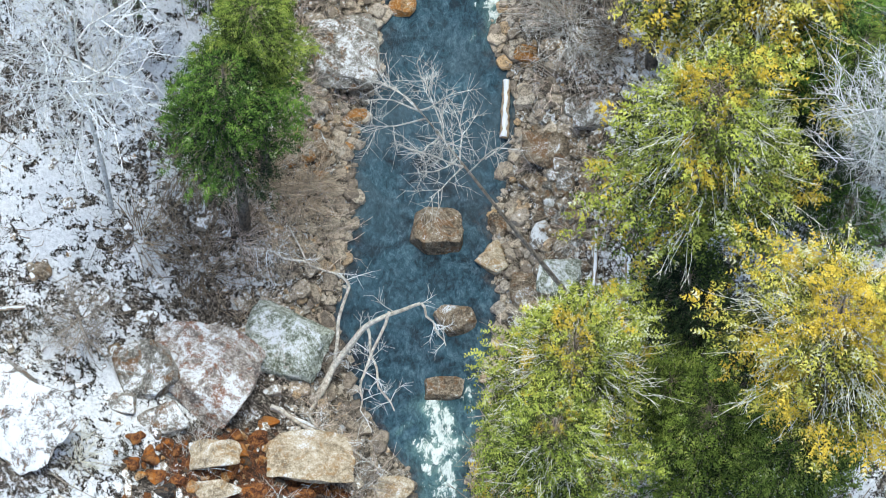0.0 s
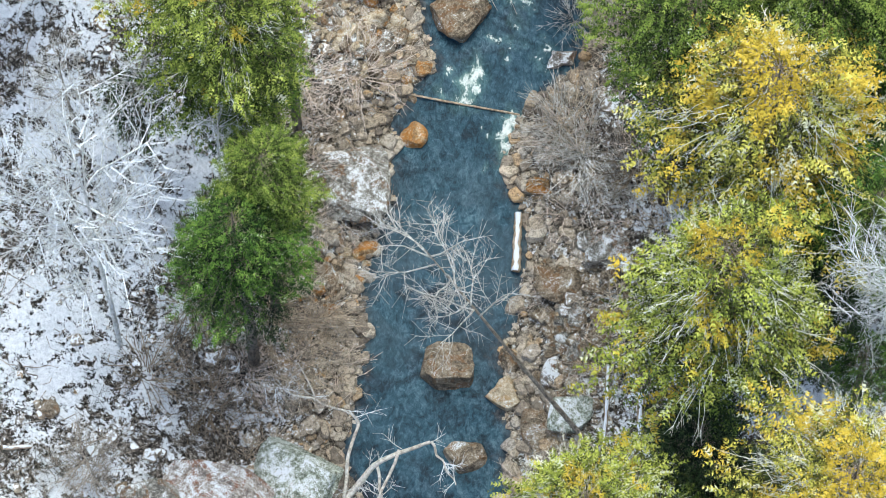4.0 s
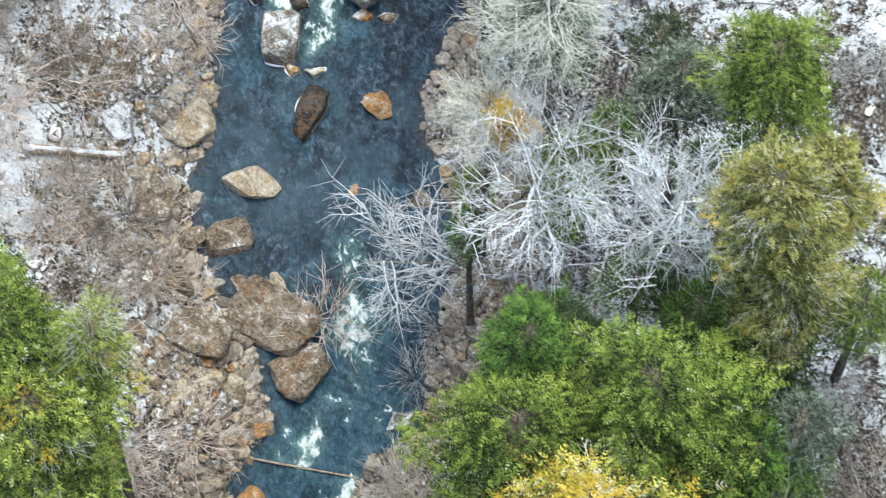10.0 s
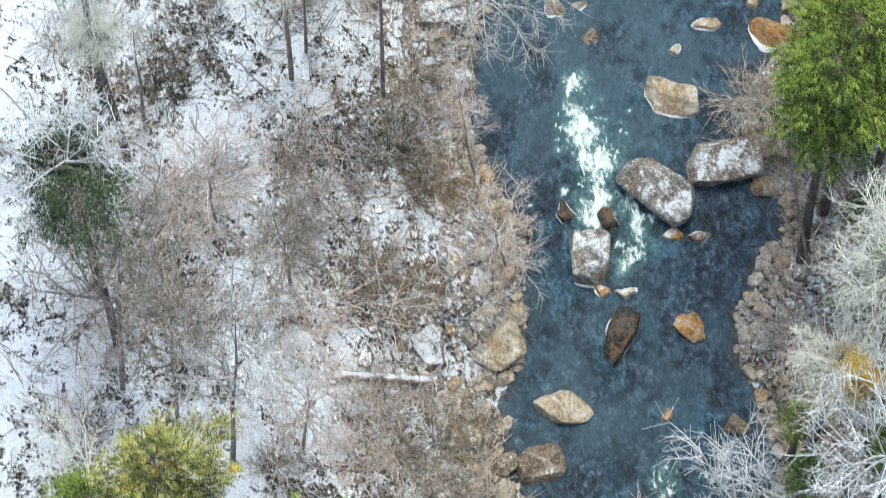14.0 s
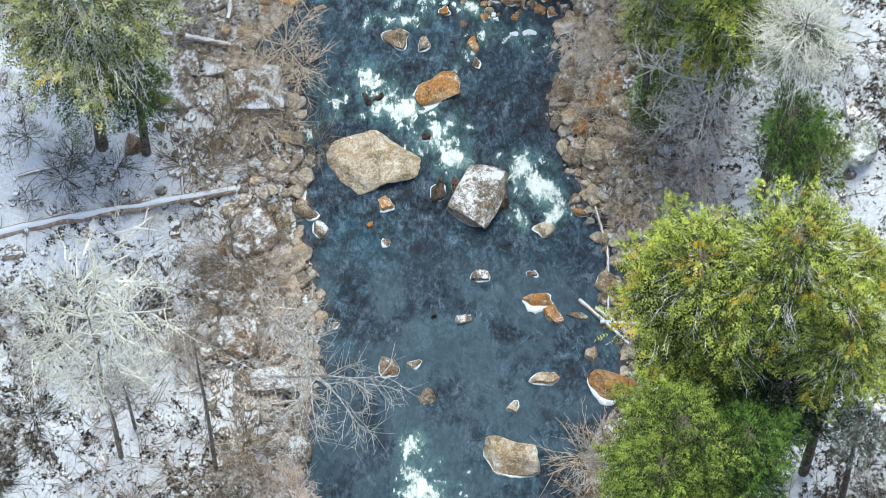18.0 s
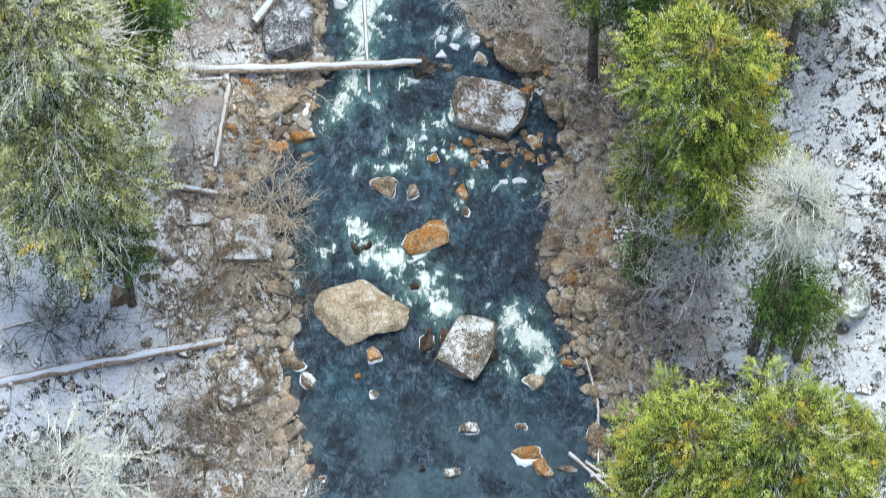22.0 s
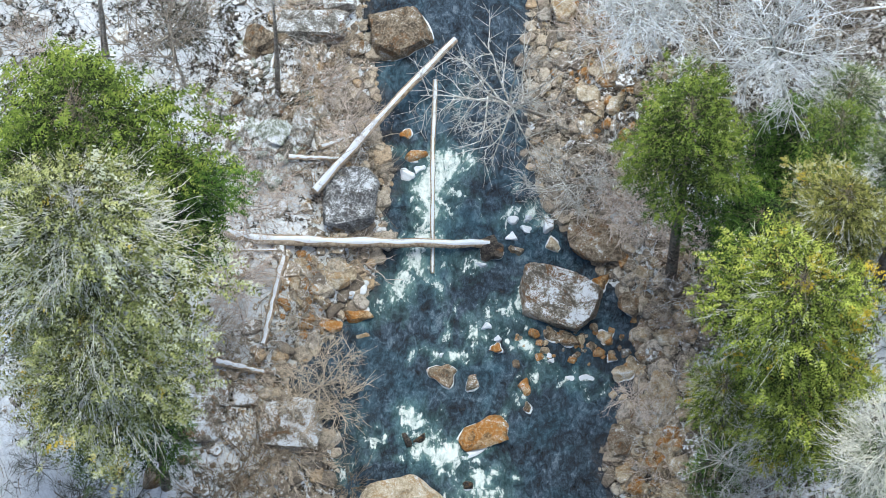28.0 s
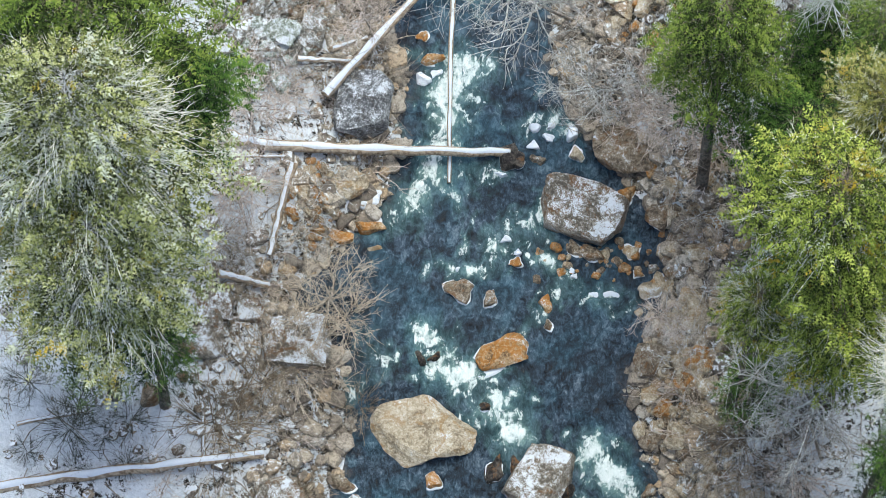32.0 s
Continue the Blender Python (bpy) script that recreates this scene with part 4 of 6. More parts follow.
boulder(-2.96, 67.74, 0.66, 0.35, 0.14, 40, "dark")
boulder(-4.18, 75.61, 0.53, 0.40, 0.19, 0, "dark")

# ---- conifers ----


def conifer_shape(seed, limbs=190, fronds=30, ragged=0.2):
    """The leafy part of a hemlock, 11 m deep and about 3.6 m in radius, with its apex at z = 11: limbs that droop at the tips,
    set with feathery fronds of needles; a tone for each frond."""
    rng = np.random.default_rng(seed)
    u = (np.arange(limbs) / (limbs - 1)) ** 0.8
    az = np.arange(limbs) * 2.39996 + rng.uniform(-0.3, 0.3, limbs)
    lobes = rng.uniform(0, 6.28, 3)
    wave = 1 + ragged * (0.6 * np.sin(2 * az + lobes[0]) + np.sin(3 * az + lobes[1] + 4 * u) + 0.6 * np.sin(5 * az + lobes[2] + 9 * u))
    reach = (3.6 * np.clip((1 - u) / 0.7, 0, 1) ** 0.5 * np.clip(0.72 + u, 0, 1) + 0.25) * wave * rng.uniform(0.7, 1.08, limbs)
    out = np.stack([np.cos(az), np.sin(az), 0 * az], 1)
    across = np.stack([-np.sin(az), np.cos(az), 0 * az], 1)
    bend, droop = rng.uniform(-0.25, 0.25, limbs), rng.uniform(0.2, 0.6, limbs)

    def along(k, t):
        """Places on limb k at the share t of its length."""
        at = out[k] * (t * reach[k])[:, None] + across[k] * (bend[k] * t**2 * reach[k])[:, None]
        at[:, 2] += 11.0 * u[k] + reach[k] * (0.3 * t - droop[k] * t**2)
        return at

    wood = [tube(along(np.full(4, k), np.array([0, 0.35, 0.7, 1.0])), 0.018 * np.array([1, 0.6, 0.3, 0.1]) * (0.4 + reach[k] / 3.6), 3) for k in range(limbs)]
    share = np.maximum(4, fronds * (0.25 + 0.36 * reach)).astype(int)
    k = np.repeat(np.arange(limbs), share)
    n = len(k)
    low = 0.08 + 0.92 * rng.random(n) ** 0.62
    stem, side = along(k, low), rng.choice([-1.0, 1.0], n)
    long = rng.uniform(0.15, 0.36, n) * np.minimum(1.0, 0.55 + 0.25 * reach[k])
    swing = np.where(low < 0.93, rng.uniform(0.2, 1.35, n), rng.uniform(-0.4, 0.4, n))
    way = out[k] * np.cos(swing)[:, None] + across[k] * (side * np.sin(swing))[:, None]
    stem = stem + way * (rng.random(n) * 0.85 * (1.15 - low) * reach[k] ** 0.6)[:, None] + rng.normal(0, 0.07, (n, 3))
    way[:, 2] = rng.uniform(-0.5, 0.2, n)
    flank = np.cross(way, [0, 0, 1.0])
    flank[:, 2] += rng.uniform(-0.6, 0.6, n)
    flank /= np.linalg.norm(flank, axis=1, keepdims=True)
    m = 6
    t, hand = np.repeat(np.linspace(0.05, 1.0, m // 2), 2), np.tile([1.0, -1.0], m // 2)
    root = stem[:, None] + way[:, None] * (long[:, None] * t)[..., None]
    root[..., 2] -= 0.35 * long[:, None] * t**2
    size = long[:, None] * (0.43 - 0.15 * t) * rng.uniform(0.7, 1.4, (n, m))
    dart = way[:, None] * rng.uniform(0.5, 0.95, (n, m, 1)) + flank[:, None] * (hand * rng.uniform(0.5, 1.0, (n, m)))[..., None]
    dart[..., 2] += rng.uniform(-0.45, 0.2, (n, m))
    thick = np.cross(dart, [0.2, 0.1, 1.0])
    thick /= np.linalg.norm(thick, axis=-1, keepdims=True)
    half = (size * rng.uniform(0.18, 0.27, (n, m)) + 0.009)[..., None] * thick
    faces = np.stack([root - half, root + half, root + dart * size[..., None]], 2).reshape(-1, 3, 3)
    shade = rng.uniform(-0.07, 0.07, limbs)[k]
    # tone drops towards the trunk, so inner needles take the painted shade
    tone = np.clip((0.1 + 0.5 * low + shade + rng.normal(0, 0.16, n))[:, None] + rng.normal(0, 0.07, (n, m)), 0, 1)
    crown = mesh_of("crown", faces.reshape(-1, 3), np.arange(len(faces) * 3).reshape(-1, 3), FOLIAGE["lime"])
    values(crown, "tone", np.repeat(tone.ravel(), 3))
    for j in range(0, n, 24):
        tip = stem[j] + way[j] * long[j] * rng.uniform(0.8, 1.5)
        wood.append(tube([stem[j], (stem[j] + tip) / 2 + rng.normal(0, 0.05, 3), tip], [0.011, 0.008, 0.004], 3))
    trunk = tube([(0, 0, -0.6), (0.05, 0, 3.0), (-0.04, 0.05, 6.5), (0, 0, 11.0)], [0.3, 0.24, 0.17, 0.03], 8)
    return {"trunk": mesh_of("trunk", *trunk, BARK["trunk"], True), "branchwork": mesh_of("branchwork", *joined(wood), BARK["white"]), "crown": crown}


def dead_spray(seed):
    """A pale leafless spray that show through the needles of an ailing hemlock."""
    rng, twigs = np.random.default_rng(seed), []
    for k in range(75):
        u, az = rng.uniform(0.3, 0.85), rng.uniform(0, 6.28)
        reach = 3.6 * min(1, (1 - u) / 0.6) ** 0.5 * rng.uniform(0.75, 1.08)
        out = np.array([math.cos(az), math.sin(az), 0])
        mid = np.array([0, 0, 11.0 * u + 0.35]) + out * reach * rng.uniform(0.25, 0.85) - np.array([0, 0, 0.12 * reach])
        for _ in range(4):
            a, b = mid + rng.normal(0, 0.25, 3) * (1, 1, 0.3), rng.normal(0, 0.35, 3) + out
            line = np.array([a, a + b * 0.12 * reach, a + b * 0.26 * reach + rng.normal(0, 0.08, 3) + (0, 0, -0.07 * reach)])
            twigs.append(tube(line, [0.014, 0.01, 0.004], 3))
            for _ in range(4):
                base = line[1] + (line[2] - line[1]) * rng.random()
                twigs.append(tube([base, base + (b + rng.normal(0, 0.6, 3)) * rng.uniform(0.1, 0.26)], [0.008, 0.003], 3))
    return mesh_of("deadwood", *joined(twigs), BARK["frost"])


CONIFERS = [conifer_shape(11 + k, 190 + 15 * (k % 3)) for k in range(6)]
YOUNG = [conifer_shape(51 + k, 110, 20, 0.12) for k in range(4)]
DEAD_SPRAY = [dead_spray(5 + k) for k in range(3)]
LEAF_WORDS = {
    "lime": "lime-green hemlock with feathery drooping boughs", "yellow": "yellowing hemlock with bright golden tips", "olive": "olive-green conifer with a dense crown", "chartreuse": "yellow-green hemlock with pale frosted twigs",
    "green": "deep green conifer with a full crown", "gold": "golden-olive conifer with frosted tips", "dark": "dark green conifer among taller trees",
    "blue": "grey-green young pine with a round crown", "frost": "tree thick with pale rimed twigs over green boughs", "frostgreen": "green conifer with frosted twigs",
    "amber": "pale frosted tree with some amber leaves",
    "frostlime": "pale green hemlock whitened by frost",
}


# darker needles for each kind's lower boughs: their shade is put into the colour
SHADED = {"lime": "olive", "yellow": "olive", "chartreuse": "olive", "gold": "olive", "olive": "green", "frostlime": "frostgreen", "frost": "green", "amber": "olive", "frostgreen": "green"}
PALE_TWIGS = {"frost": 1, "yellow": 2, "chartreuse": 2, "frostlime": 4, "frostgreen": 1, "gold": 1, "lime": 1}


def conifer(x, y, height, radius, kind):
    shape = (CONIFERS[int(rng.integers(6))] if radius > 2.0 else YOUNG[int(rng.integers(4))])
    size = radius * 0.9 / 3.6
    deep = min(size * rng.uniform(0.7, 0.85), height / 11.5)
    root = tagged(new("conifer"), LEAF_WORDS[kind] + " on the bank", "tree", "conifers along the river")
    root.matrix_world = pose(x, y, float(ground_z(x, y)), rng.uniform(-1.5, 1.5), rng.uniform(-1.5, 1.5), rng.uniform(0, 360))
    part("trunk", shape["trunk"], root).matrix_basis = Matrix.Diagonal((0.5 + 0.5 * size, 0.5 + 0.5 * size, height / 11.0, 1))
    top = Matrix.Translation((0, 0, height - 11.0 * deep)) @ Matrix.Diagonal((size, size, deep, 1))
    wood = part("branchwork", shape["branchwork"], root, "fine twigs", BARK["grey" if kind in ("frost", "frostlime") else "brown"])
    tagged(wood, kind="stuff").matrix_basis = top
    for k in range(PALE_TWIGS.get(kind, 0)):
        spray = tagged(part("deadwood", DEAD_SPRAY[(k + int(x)) % 3], root, "pale leafless twigs"), kind="stuff")
        spray.matrix_basis = top @ pose(0, 0, 0, 0, 0, 100 * k)
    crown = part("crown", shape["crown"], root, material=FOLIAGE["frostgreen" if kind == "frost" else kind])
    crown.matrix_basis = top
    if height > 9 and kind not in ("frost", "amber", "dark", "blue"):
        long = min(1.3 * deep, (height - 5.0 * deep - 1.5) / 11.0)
        skirt = part("skirt", YOUNG[int(rng.integers(4))]["crown"], root, "lower boughs with shade in their needle colour", FOLIAGE[SHADED.get(kind, "dark")])
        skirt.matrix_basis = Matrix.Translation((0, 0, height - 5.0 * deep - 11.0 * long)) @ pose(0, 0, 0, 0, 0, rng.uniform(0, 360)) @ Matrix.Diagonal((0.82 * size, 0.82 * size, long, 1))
    if kind in ("frost", "amber"):
        crown.matrix_basis = top @ (Matrix.Diagonal((0.6, 0.6, 0.8, 1)) if kind == "frost" else pose(-0.9, 0.7, 6.6) @ Matrix.Diagonal((0.4, 0.4, 0.4, 1)))
        for turn in (0, 65, 150):
            bones = BARES[int(rng.integers(len(BARES)))]
            spin = Matrix.Translation((0, 0, height - 9.6 * size)) @ pose(0, 0, 0, 0, 0, turn) @ Matrix.Diagonal((size * 1.15, size * 1.15, size, 1))
            for limb in bones["limbs"]:
                part("limb", limb, root, material=BARK["frost"]).matrix_basis = spin
            thicket = tagged(part("twigwork", bones["twigwork"], root, "dense pale rimed twigs", BARK["frost"]), kind="stuff")
            thicket.matrix_basis = spin
    return root


# ---- leafless trees and shrubs ----


def grow(rng, start, way, length, radius, depth, out, spread, climb):
    steps = 5 if depth > 1 else 3 if depth == 1 else 2
    line, at, step = [start], start, length / (steps - 1)
    for _ in range(steps - 1):
        way = way + rng.normal(0, 0.17, 3) + np.array([0, 0, climb])
        way = way / np.linalg.norm(way)
        at = at + way * step
        line.append(at)
    line = np.array(line)
    out.setdefault(depth, []).append(tube(line, radius * np.linspace(1, 0.35, steps), 6 if depth > 2 else 3))
    if depth == 0:
        return
    for _ in range((0, 8, 7, 9)[depth] if length > 0.5 else 5):
        s = rng.uniform(0.25, 1.0) * (steps - 1)
        low = min(int(s), steps - 2)
        base = line[low] + (line[low + 1] - line[low]) * (s - low)
        side = rng.normal(size=3)
        side -= way * (side @ way)
        side /= np.linalg.norm(side)
        turn = way * rng.uniform(0.4, 1.0) + side * spread
        grow(rng, base, turn / np.linalg.norm(turn), length * rng.uniform(0.38, 0.62), radius * 0.43, depth - 1, out, spread, climb)


def bare_shape(seed):
    rng, out = np.random.default_rng(seed), {}
    trunk_line = np.array([(0, 0, -0.5), (0.06, 0.03, 2), (-0.05, 0.1, 4.2), (0.1, 0.0, 6.4), (0.0, 0.05, 8.6)])
    trunk = tube(trunk_line, [0.17, 0.14, 0.11, 0.075, 0.03], 8)
    for k in range(15):
        s = rng.uniform(0.42, 1.0) * 4
        low = min(int(s), 3)
        base = trunk_line[low] + (trunk_line[low + 1] - trunk_line[low]) * (s - low)
        az = k * 2.4 + rng.uniform(-0.4, 0.4)
        way = np.array([math.cos(az), math.sin(az), rng.uniform(0.25, 0.9)])
        grow(rng, base, way / np.linalg.norm(way), rng.uniform(1.9, 3.0), 0.05, 2, out, 0.9, 0.05)
    return {
        "trunk": mesh_of("trunk", *trunk, BARK["grey"], True),
        "limbs": [mesh_of("limb", *limb, BARK["grey"], True) for limb in out[2]],
        "twigwork": mesh_of("twigwork", *joined(out[1] + out[0]), BARK["grey"]),
    }


BARES = [bare_shape(31 + k) for k in range(5)]
BARK_WORDS = {
    "frost": "leafless tree with pale cream frosted twigs",
    "white": "leafless tree with pale frosted branches", "grey": "leafless grey-barked tree", "greybrown": "leafless grey-brown tree with fine twigs",
    "pink": "leafless pinkish-brown sapling with snow-dusted twigs", "tan": "leafless tan bush", "dark": "dark low evergreen bush",
}


def bare_tree(x, y, crown_x, crown_y, height, radius, kind):
    shape = BARES[int(rng.integers(len(BARES)))]
    base = Vector((x, y, float(ground_z(x, y))))
    lean = Vector((crown_x, crown_y, base.z + height * 0.75)) - base
    size = radius / 3.0
    tall = min(1.2 * size, lean.length / 6.4)
    lift = lean.length - 6.4 * tall
    root = tagged(new("bare_tree"), BARK_WORDS[kind] + (" leaning over the river" if lean.xy.length > 0.35 * lean.z else " on the bank"), "tree", "leafless trees along the river")
    root.matrix_world = Matrix.Translation(base) @ lean.to_track_quat("Z", "Y").to_matrix().to_4x4() @ pose(0, 0, 0, 0, 0, rng.uniform(0, 360))
    top = Matrix.Translation((0, 0, lift)) @ Matrix.Diagonal((size, size, tall, 1))
    stout = min(1.2, 0.2 * size + 0.035 * lean.length)
    part("trunk", shape["trunk"], root, material=BARK["greybrown" if lean.xy.length > 0.3 * lean.z else "white" if kind == "white" else "greybrown"]).matrix_basis = Matrix.Diagonal((stout, stout, (lift + 8.6 * tall) / 8.6, 1))
    for limb in shape["limbs"]:
        part("limb", limb, root, material=BARK[kind]).matrix_basis = top
    for turn in ((0, 75) if kind in ("white", "frost") and radius > 2.5 and height > 12 else (0,)):
        tagged(part("twigwork", shape["twigwork"], root, material=BARK[kind]), kind="stuff").matrix_basis = top @ pose(0, 0, 0, 0, 0, turn)
    return root


conifer(9.80, 11.20, 23.8, 4.30, "chartreuse")
conifer(14.20, 4.10, 22.0, 4.14, "yellow")
conifer(5.10, 4.40, 19.6, 3.62, "chartreuse")
conifer(10.20, 3.00, 12.6, 3.10, "olive")
conifer(-8.10, 15.20, 17.0, 2.90, "green")
conifer(-7.30, 17.60, 18.5, 2.30, "olive")
conifer(4.23, 1.26, 19.2, 3.10, "lime")
conifer(12.97, 1.51, 14.5, 2.75, "olive")
conifer(14.09, 15.78, 18.1, 2.55, "green")
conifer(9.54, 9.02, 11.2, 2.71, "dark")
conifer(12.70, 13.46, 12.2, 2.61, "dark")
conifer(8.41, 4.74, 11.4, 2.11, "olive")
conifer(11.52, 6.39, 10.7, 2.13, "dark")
conifer(11.96, 18.05, 24.1, 4.69, "yellow")
conifer(14.41, 22.53, 20.8, 3.71, "olive")
conifer(8.50, 22.20, 24.4, 3.50, "olive")
conifer(-8.48, 22.90, 21.5, 3.45, "lime")
conifer(19.05, 22.97, 14.9, 1.99, "blue")
conifer(15.52, 20.56, 14.0, 2.10, "green")
conifer(8.48, 24.84, 22.8, 2.06, "green")
conifer(13.29, 23.02, 23.3, 3.10, "olive")
conifer(16.86, 22.22, 15.3, 2.25, "green")
conifer(17.60, 29.16, 22.7, 2.63, "gold")
conifer(18.20, 27.37, 17.0, 2.24, "gold")
conifer(15.09, 28.33, 14.4, 1.72, "green")
conifer(-6.61, 25.11, 22.6, 1.81, "lime")
conifer(-6.65, 21.97, 20.1, 1.83, "olive")
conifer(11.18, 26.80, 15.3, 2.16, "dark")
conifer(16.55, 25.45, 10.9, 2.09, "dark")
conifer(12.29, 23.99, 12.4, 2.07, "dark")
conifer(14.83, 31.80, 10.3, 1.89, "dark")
conifer(10.17, 34.49, 12.9, 1.66, "olive")
conifer(18.24, 36.40, 18.9, 2.64, "olive")
conifer(14.98, 37.39, 15.3, 2.10, "blue")
conifer(13.90, 40.38, 11.1, 1.57, "dark")
conifer(11.42, 36.32, 10.9, 1.56, "olive")
conifer(15.75, 36.28, 8.8, 1.33, "green")
conifer(17.58, 34.68, 7.9, 1.45, "dark")
conifer(19.40, 32.43, 15.8, 2.53, "gold")
conifer(17.20, 27.88, 9.1, 1.89, "green")
conifer(21.23, 28.59, 11.9, 1.87, "olive")
conifer(7.40, 35.91, 19.6, 2.64, "amber")
conifer(10.09, 38.69, 21.5, 3.43, "frost")
conifer(7.06, 37.00, 7.2, 1.11, "olive")
conifer(-16.65, 29.34, 21.0, 2.86, "gold")
conifer(-9.74, 26.03, 21.4, 3.29, "olive")
conifer(-20.05, 40.07, 20.3, 1.96, "dark")
conifer(-19.44, 28.81, 15.6, 2.06, "olive")
conifer(7.02, 32.96, 13.0, 1.07, "green")
conifer(-21.04, 50.27, 21.0, 1.95, "lime")
conifer(-20.05, 48.00, 16.1, 1.74, "frost")
conifer(7.53, 45.18, 22.3, 2.71, "olive")
conifer(9.20, 52.14, 23.2, 3.39, "lime")
conifer(11.69, 51.60, 26.1, 2.92, "lime")
conifer(8.37, 46.99, 22.7, 2.98, "olive")
conifer(12.70, 62.40, 20.8, 2.60, "frost")
conifer(12.69, 59.55, 16.9, 1.76, "green")
conifer(9.87, 46.81, 19.8, 2.48, "green")
conifer(13.79, 50.53, 20.2, 2.48, "lime")
conifer(-12.51, 65.09, 10.5, 1.70, "green")
conifer(14.70, 47.59, 16.2, 1.39, "blue")
conifer(11.87, 50.22, 14.7, 2.10, "dark")
conifer(7.88, 52.83, 12.6, 1.41, "lime")
conifer(14.82, 53.25, 17.6, 2.07, "lime")
conifer(14.90, 76.19, 16.1, 2.02, "olive")
conifer(10.24, 65.04, 17.5, 2.36, "lime")
conifer(9.71, 67.03, 23.2, 3.20, "lime")
conifer(11.53, 69.77, 21.7, 2.05, "gold")
conifer(-14.10, 71.00, 25.0, 3.90, "olive")
conifer(14.45, 73.94, 16.3, 2.14, "frostgreen")
conifer(7.87, 66.09, 15.3, 1.74, "lime")
conifer(10.10, 72.06, 13.4, 1.67, "dark")
conifer(11.32, 66.03, 16.9, 2.08, "lime")
conifer(6.60, 74.50, 18.6, 2.60, "olive")
conifer(11.64, 73.42, 19.1, 1.54, "olive")
conifer(-13.90, 67.60, 25.0, 4.30, "frostlime")
conifer(-14.30, 65.20, 20.5, 3.60, "frostlime")
conifer(18.88, 26.07, 7.5, 1.80, "dark")
conifer(18.03, 16.51, 7.5, 1.90, "dark")
conifer(15.68, 12.11, 8.5, 1.90, "green")
conifer(12.63, 38.11, 7.5, 1.80, "green")
conifer(13.46, 31.98, 7.5, 1.90, "green")
conifer(17.39, 35.73, 8.5, 2.00, "green")
conifer(10.61, 37.13, 9.5, 1.50, "olive")
conifer(10.00, 44.36, 9.5, 1.60, "green")
conifer(13.79, 62.79, 6.5, 1.50, "green")
conifer(16.02, 75.51, 9.5, 1.80, "green")
conifer(10.89, 76.75, 9.5, 2.20, "green")
conifer(18.19, 22.27, 9.5, 2.30, "green")
conifer(16.94, 24.32, 9.5, 2.20, "dark")
conifer(16.60, 30.72, 8.5, 2.00, "green")
conifer(15.25, 31.57, 7.5, 1.60, "dark")
conifer(18.89, 28.59, 8.5, 1.80, "dark")
conifer(9.69, 27.76, 15.5, 2.20, "green")
conifer(17.40, 26.32, 10.5, 2.20, "dark")
conifer(-12.09, 71.24, 18.5, 2.40, "green")
conifer(8.88, 72.50, 13.5, 2.30, "green")
conifer(9.95, 68.25, 9.5, 1.80, "green")
conifer(9.79, 7.95, 9.5, 2.00, "dark")
conifer(14.53, 15.03, 11.5, 2.20, "dark")
conifer(15.69, 15.30, 16.5, 2.40, "olive")
conifer(-20.87, 42.53, 15.5, 2.30, "dark")
conifer(11.03, 75.06, 9.5, 2.00, "green")
conifer(12.69, 77.77, 10.5, 1.80, "frostgreen")
conifer(-8.58, 21.93, 17.5, 2.60, "olive")
conifer(-12.54, 22.99, 8.5, 1.80, "dark")
conifer(14.15, 63.30, 7.5, 1.70, "green")
conifer(9.64, 51.82, 12.5, 2.20, "olive")

bare_tree(11.18, 64.17, 9.81, 65.41, 6.7, 2.60, "grey")
bare_tree(-13.43, 15.22, -13.82, 16.47, 17.0, 4.09, "white")
bare_tree(5.26, 12.39, -0.20, 14.90, 16.3, 2.70, "grey")
bare_tree(-14.10, 9.38, -14.33, 9.40, 3.7, 2.00, "greybrown")
bare_tree(17.12, 15.76, 16.19, 14.52, 11.7, 1.95, "white")
bare_tree(-9.45, 18.42, -9.09, 20.30, 18.5, 1.43, "white")
bare_tree(-15.42, 23.78, -15.00, 21.79, 14.6, 1.96, "grey")
bare_tree(18.80, 12.70, 15.97, 12.05, 19.3, 2.90, "white")
bare_tree(21.72, 19.32, 20.00, 19.24, 12.2, 2.87, "greybrown")
bare_tree(-8.05, 27.12, -7.56, 25.39, 17.0, 1.33, "white")
bare_tree(-12.88, 25.21, -12.24, 22.91, 11.1, 1.50, "grey")
bare_tree(12.40, 33.60, 14.20, 30.80, 24.0, 3.50, "white")
bare_tree(10.14, 34.77, 9.26, 32.30, 21.9, 3.46, "white")
bare_tree(24.91, 21.02, 22.71, 20.68, 8.8, 2.86, "greybrown")
bare_tree(21.76, 24.10, 20.95, 26.03, 7.4, 1.20, "grey")
bare_tree(23.53, 38.39, 21.95, 37.23, 15.9, 1.44, "grey")
bare_tree(17.36, 40.86, 16.46, 37.89, 16.7, 0.96, "grey")
bare_tree(21.41, 40.70, 20.51, 37.31, 14.8, 0.96, "grey")
bare_tree(-19.77, 38.17, -18.97, 38.64, 17.1, 4.50, "greybrown")
bare_tree(-15.37, 34.98, -14.64, 35.72, 17.9, 3.96, "grey")
bare_tree(-17.62, 37.22, -17.25, 37.62, 13.4, 3.36, "greybrown")
bare_tree(-13.33, 43.29, -13.14, 41.51, 12.8, 2.66, "greybrown")
bare_tree(-20.68, 31.62, -20.01, 32.16, 10.6, 3.12, "frost")
bare_tree(-12.62, 36.34, -12.07, 35.24, 12.5, 2.63, "pink")
bare_tree(-16.89, 29.64, -16.80, 28.87, 14.0, 3.29, "white")
bare_tree(-22.18, 46.63, -21.05, 42.53, 18.4, 2.89, "white")
